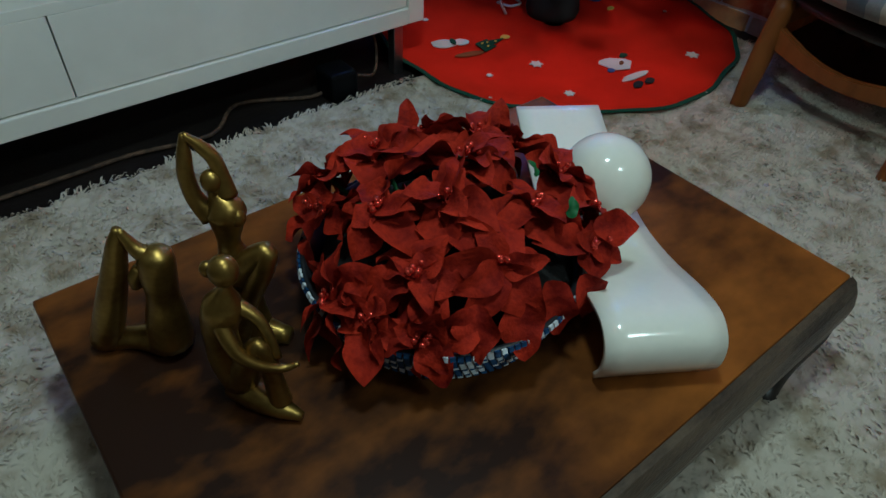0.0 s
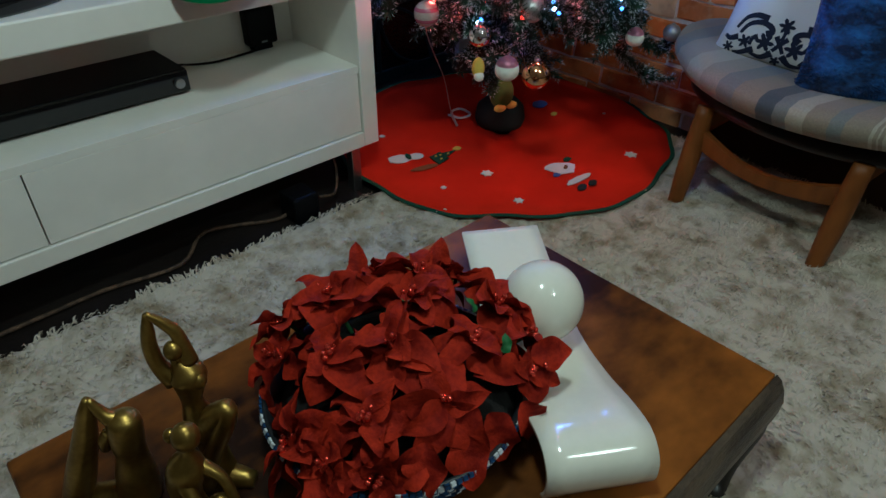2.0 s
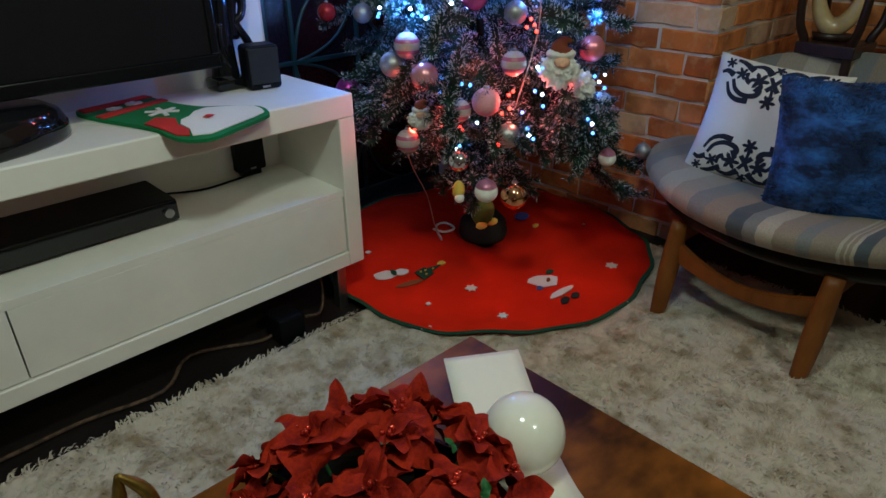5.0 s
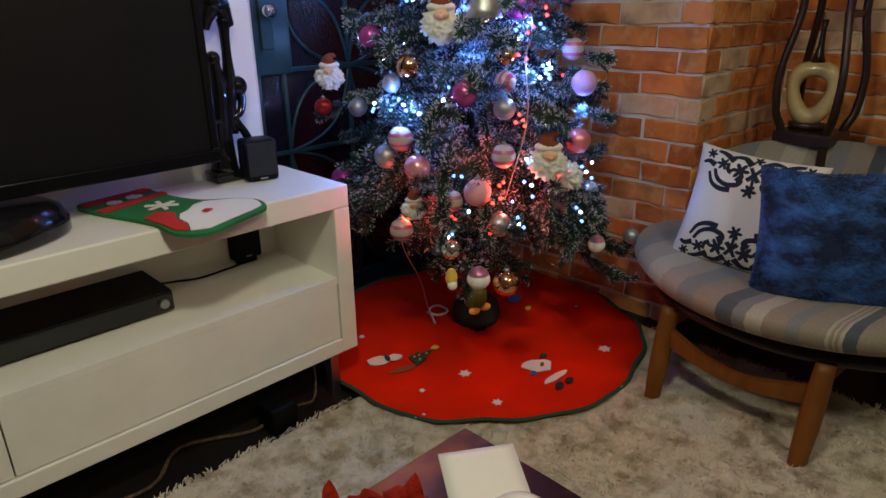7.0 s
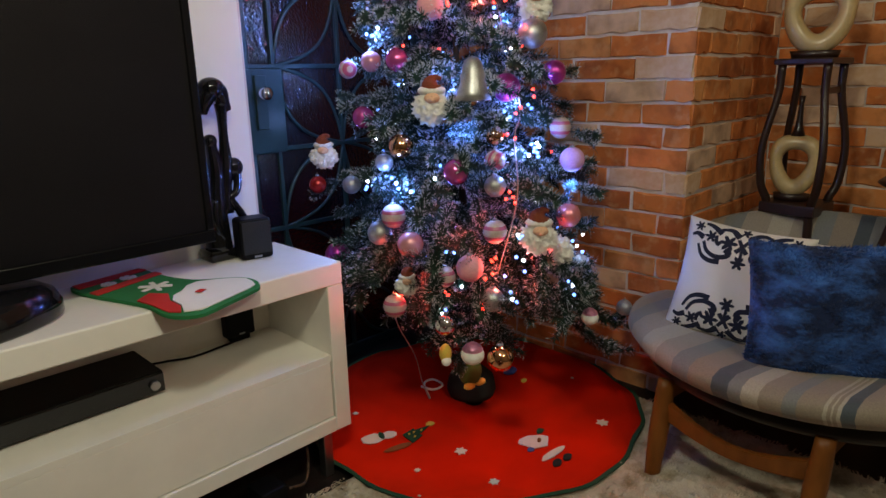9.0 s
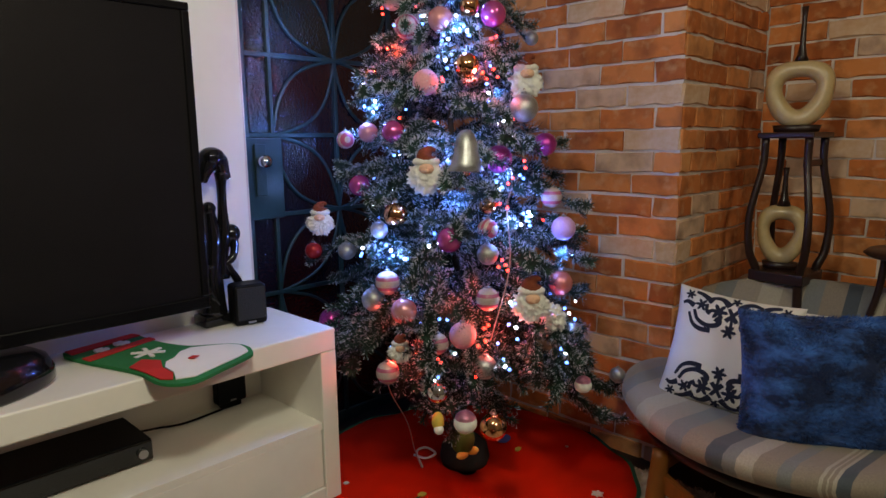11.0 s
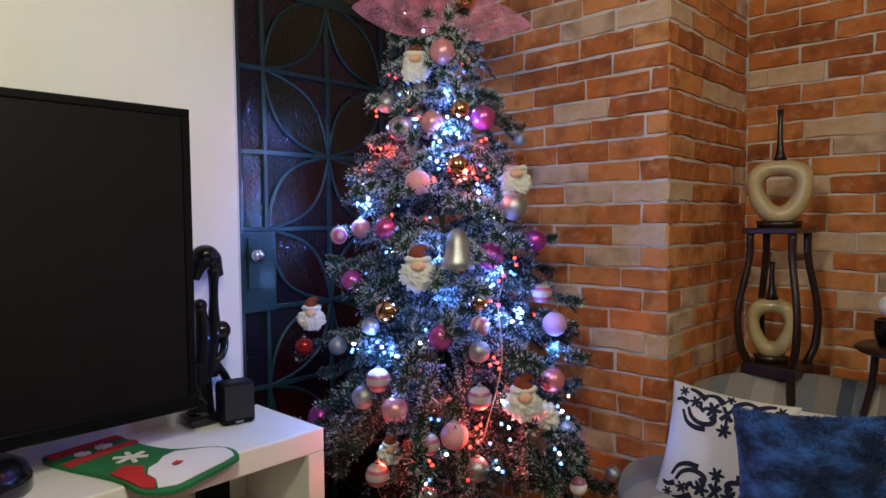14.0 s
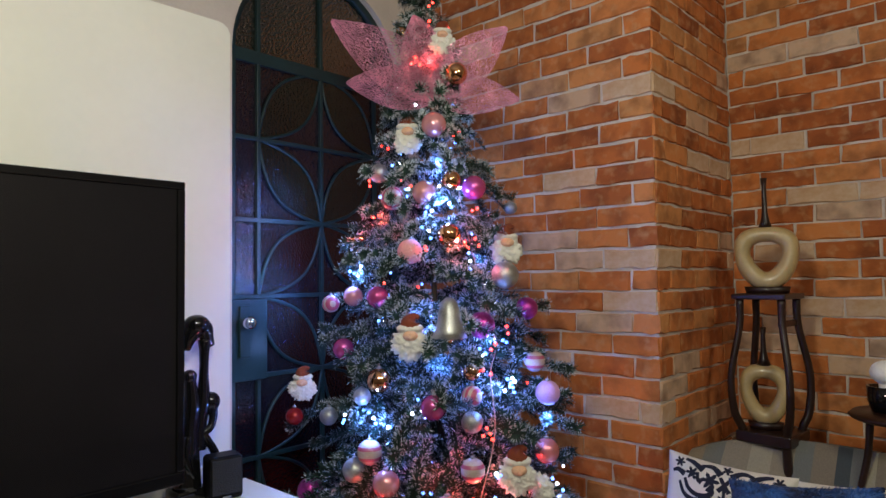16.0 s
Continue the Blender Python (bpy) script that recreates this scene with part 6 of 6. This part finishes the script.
def plush_mesh(half, thick, seed, lumps):
    """Short soft fur on a cushion's outer face and edges, brushed this way and that."""
    rnd = np.random.RandomState(8)
    vs = []
    for k in range(16000):
        x, y = rnd.uniform(-half, half, 2)
        u, v = x / half, y / half
        z = plump(x, y, half, thick) + lumps * noise.noise((x * 7, y * 7, seed)) * (1 - max(abs(u), abs(v)) ** 4)
        o = Vector((x * (1 - 0.07 * (1 - v * v) * u * u), y * (1 - 0.07 * (1 - u * u) * v * v), z))
        a = 5 * noise.noise((x * 14, y * 14, 2.0)) + rnd.uniform(-0.6, 0.6)
        d = Vector((0.8 * math.cos(a) + 0.9 * u**5, 0.8 * math.sin(a) + 0.9 * v**5, 0.55)).normalized()
        w = d.orthogonal().normalized()
        w.rotate(Matrix.Rotation(rnd.uniform(0, 6.3), 3, d))
        w *= rnd.uniform(0.0010, 0.0020)
        vs += [o - w, o + w, o + d * rnd.uniform(0.006, 0.011)]
    me = bpy.data.meshes.new("plush")
    me.from_pydata([tuple(v) for v in vs], [], [(3 * k, 3 * k + 1, 3 * k + 2) for k in range(len(vs) // 3)])
    me.materials.append(M["blue_plush"])
    return me


plush = new("plush", plush_mesh(0.164, 0.085, 4.0, 0.024))
plush.parent = blue_c
tagged(plush, "short deep blue fur", kind="stuff")
bmx2 = upright((1.0, -0.86, 0.45), (0.35, -0.93), 20)
back_c = thing("cushion", (0, 0, 0), "second white printed cushion behind the blue one", "cushion", m=bmx2)
BASE[back_c.name] = None
part("cover", cushion_mesh(0.165, 0.05, 2.0), M["cotton"], back_c, smooth=True)

# ---- vase stand by the brick wall ----
VX, VY = 1.385, -0.565
stand2 = thing("plant_stand", (VX, VY, 0), "tall dark mahogany stand with bowed legs and two shelves", "stand")
part("top_board", box(VX - 0.085, VX + 0.085, VY - 0.085, VY + 0.085, 1.068, 1.086, 0.004), M["dark_stand"], stand2)
part("shelf_board", box(VX - 0.085, VX + 0.085, VY - 0.085, VY + 0.085, 0.605, 0.640, 0.004), M["dark_stand"], stand2)
part("cross_rail", box(VX - 0.075, VX + 0.075, VY - 0.068, VY - 0.055, 0.98, 1.0, 0.003), M["dark_stand"], stand2)
for sx in (-1, 1):
    for sy in (-1, 1):
        part("leg", tube([(VX + sx * 0.065, VY + sy * 0.065, 1.068, 0.013), (VX + sx * 0.067, VY + sy * 0.067, 0.98, 0.012), (VX + sx * 0.090, VY + sy * 0.090, 0.82, 0.012), (VX + sx * 0.085, VY + sy * 0.085, 0.70, 0.013), (VX + sx * 0.065, VY + sy * 0.065, 0.60, 0.014), (VX + sx * 0.09, VY + sy * 0.09, 0.30, 0.014), (VX + sx * 0.11, VY + sy * 0.11, 0.0, 0.014)], 8), M["dark_stand"], stand2, smooth=True)


def ring_vase(x, y, z, wide, high, neck):
    """A flat round vase with a hole through its body, a dark foot and a long thin dark neck."""
    v = thing("vase", (x, y, z), "cream vase with an open middle and long dark neck", "vase", "cream vases", m=pose(x, y, z, 0, 0, -72))
    BASE[v.name] = None
    bm = bmesh.new()
    n, k = 40, 10
    rings = []
    for i in range(n):
        a = 2 * math.pi * i / n
        top = max(0, math.sin(a))
        rx, rz = wide / 2 * (0.90 + 0.20 * math.sin(a)), high / 2
        hx, hz = wide * 0.200, high * 0.240
        ox, oz = rx * math.copysign(abs(math.cos(a)) ** 0.8, math.cos(a)), rz * math.copysign(abs(math.sin(a)) ** 0.85, math.sin(a))
        ix, iz = hx * math.cos(a) * (1.05 + 0.42 * math.sin(a)), hz * math.sin(a) + 0.02 * high
        row = []
        for q in range(k):
            b = 2 * math.pi * q / k
            m = 0.5 + 0.5 * math.cos(b)
            row.append(bm.verts.new((ix + (ox - ix) * m, wide * 0.19 * math.sin(b), high / 2 + 0.012 + iz + (oz - iz) * m)))
        rings.append(row)
    for i in range(n):
        for q in range(k):
            bm.faces.new((rings[i][q], rings[(i + 1) % n][q], rings[(i + 1) % n][(q + 1) % k], rings[i][(q + 1) % k]))
    bmesh.ops.recalc_face_normals(bm, faces=bm.faces[:])
    part("body", bm, M["cream_vase"], v, smooth=True)
    part("foot", lathe([(0.0, 0.0), (wide * 0.30, 0.0), (wide * 0.33, 0.022), (0.0, 0.024)], (0, 0, 0), 24, squash=(1, 0.6)), M["dark_stand"], v, "dark wooden foot", True)
    part("neck", lathe([(0.022, 0.0), (0.014, 0.02), (0.009, 0.05), (0.007, neck * 0.8), (0.010, neck), (0.0, neck)], (0, 0, high + 0.008), 16), M["dark_stand"], v, "long dark neck", True)


ring_vase(VX, VY, 1.0865, 0.212, 0.210, 0.165)
ring_vase(VX, VY + 0.02, 0.6405, 0.164, 0.200, 0.125)

side = thing("side_table", (1.40, -0.93, 0), "small dark wooden side table with splayed legs", "side table")
part("tabletop", lathe([(0.0, 0), (0.14, 0), (0.15, 0.008), (0.14, 0.018), (0.0, 0.018)], (1.40, -0.935, 0.722), 32), M["dark_stand"], side, smooth=True)
for a in (0.6, 2.2, 3.7, 5.3):
    c, s = math.cos(a), math.sin(a)
    part("leg", tube([(1.40 + 0.10 * c, -0.935 + 0.10 * s, 0.722, 0.011), (1.40 + 0.11 * c, -0.935 + 0.11 * s, 0.62, 0.010), (1.40 + 0.15 * c, -0.935 + 0.15 * s, 0.40, 0.010), (1.40 + 0.14 * c, -0.935 + 0.14 * s, 0.0, 0.011)], 8), M["dark_stand"], side, smooth=True)
holder = thing("candle_holder", (1.40, -0.875, 0.74), "dark glass candle holder with a white ball candle", "candle holder")
part("cup", lathe([(0.0, 0), (0.04, 0), (0.05, 0.03), (0.052, 0.075), (0.046, 0.075), (0.044, 0.03), (0.0, 0.012)], (1.40, -0.885, 0.7405), 24), M["gloss"], holder, smooth=True)
part("candle", ball((1.40, -0.885, 0.855), 0.042, 20, 12, scale=(1, 1, 0.85)), M["fur"], holder, "white ball candle", True)
part("candle_stem", lathe([(0.0, 0), (0.02, 0), (0.02, 0.09), (0, 0.09)], (1.40, -0.885, 0.754), 16), M["fur"], holder, smooth=True)

for ob in [o for o in scene.objects if o not in FIXED and o.parent is None]:
    ob.matrix_world = SWING @ ob.matrix_basis

# ---- bricks, laid last ----
lay(walls["a"], CORNER, WALL_W, lambda s, z: pose(WALL_A + 0.003, s, z, 0, 0, -90), 1, pale={10: (-0.50, -0.28), 15: (-0.40, -0.20), 17: (-0.50, -0.38), 21: (-0.25, 0.0), 25: (-0.50, -0.25)})
lay(walls["b"], WALL_A, WALL_C, lambda s, z: pose(s, CORNER + 0.003, z, 0, 0, 0), 2, pale={10: (0.96, 1.10), 17: (0.96, 1.25), 22: (1.20, 1.66), 25: (0.96, 1.15)})
lay(walls["c"], -CORNER, 2.2, lambda s, z: pose(WALL_C + 0.003, -s, z, 0, 0, -90), 3, 1.062 - 16 * 0.0682, 0.0682, {15: (0.70, 1.10), 18: (0.65, 0.80), 21: (0.70, 1.20), 24: (0.48, 0.65)})
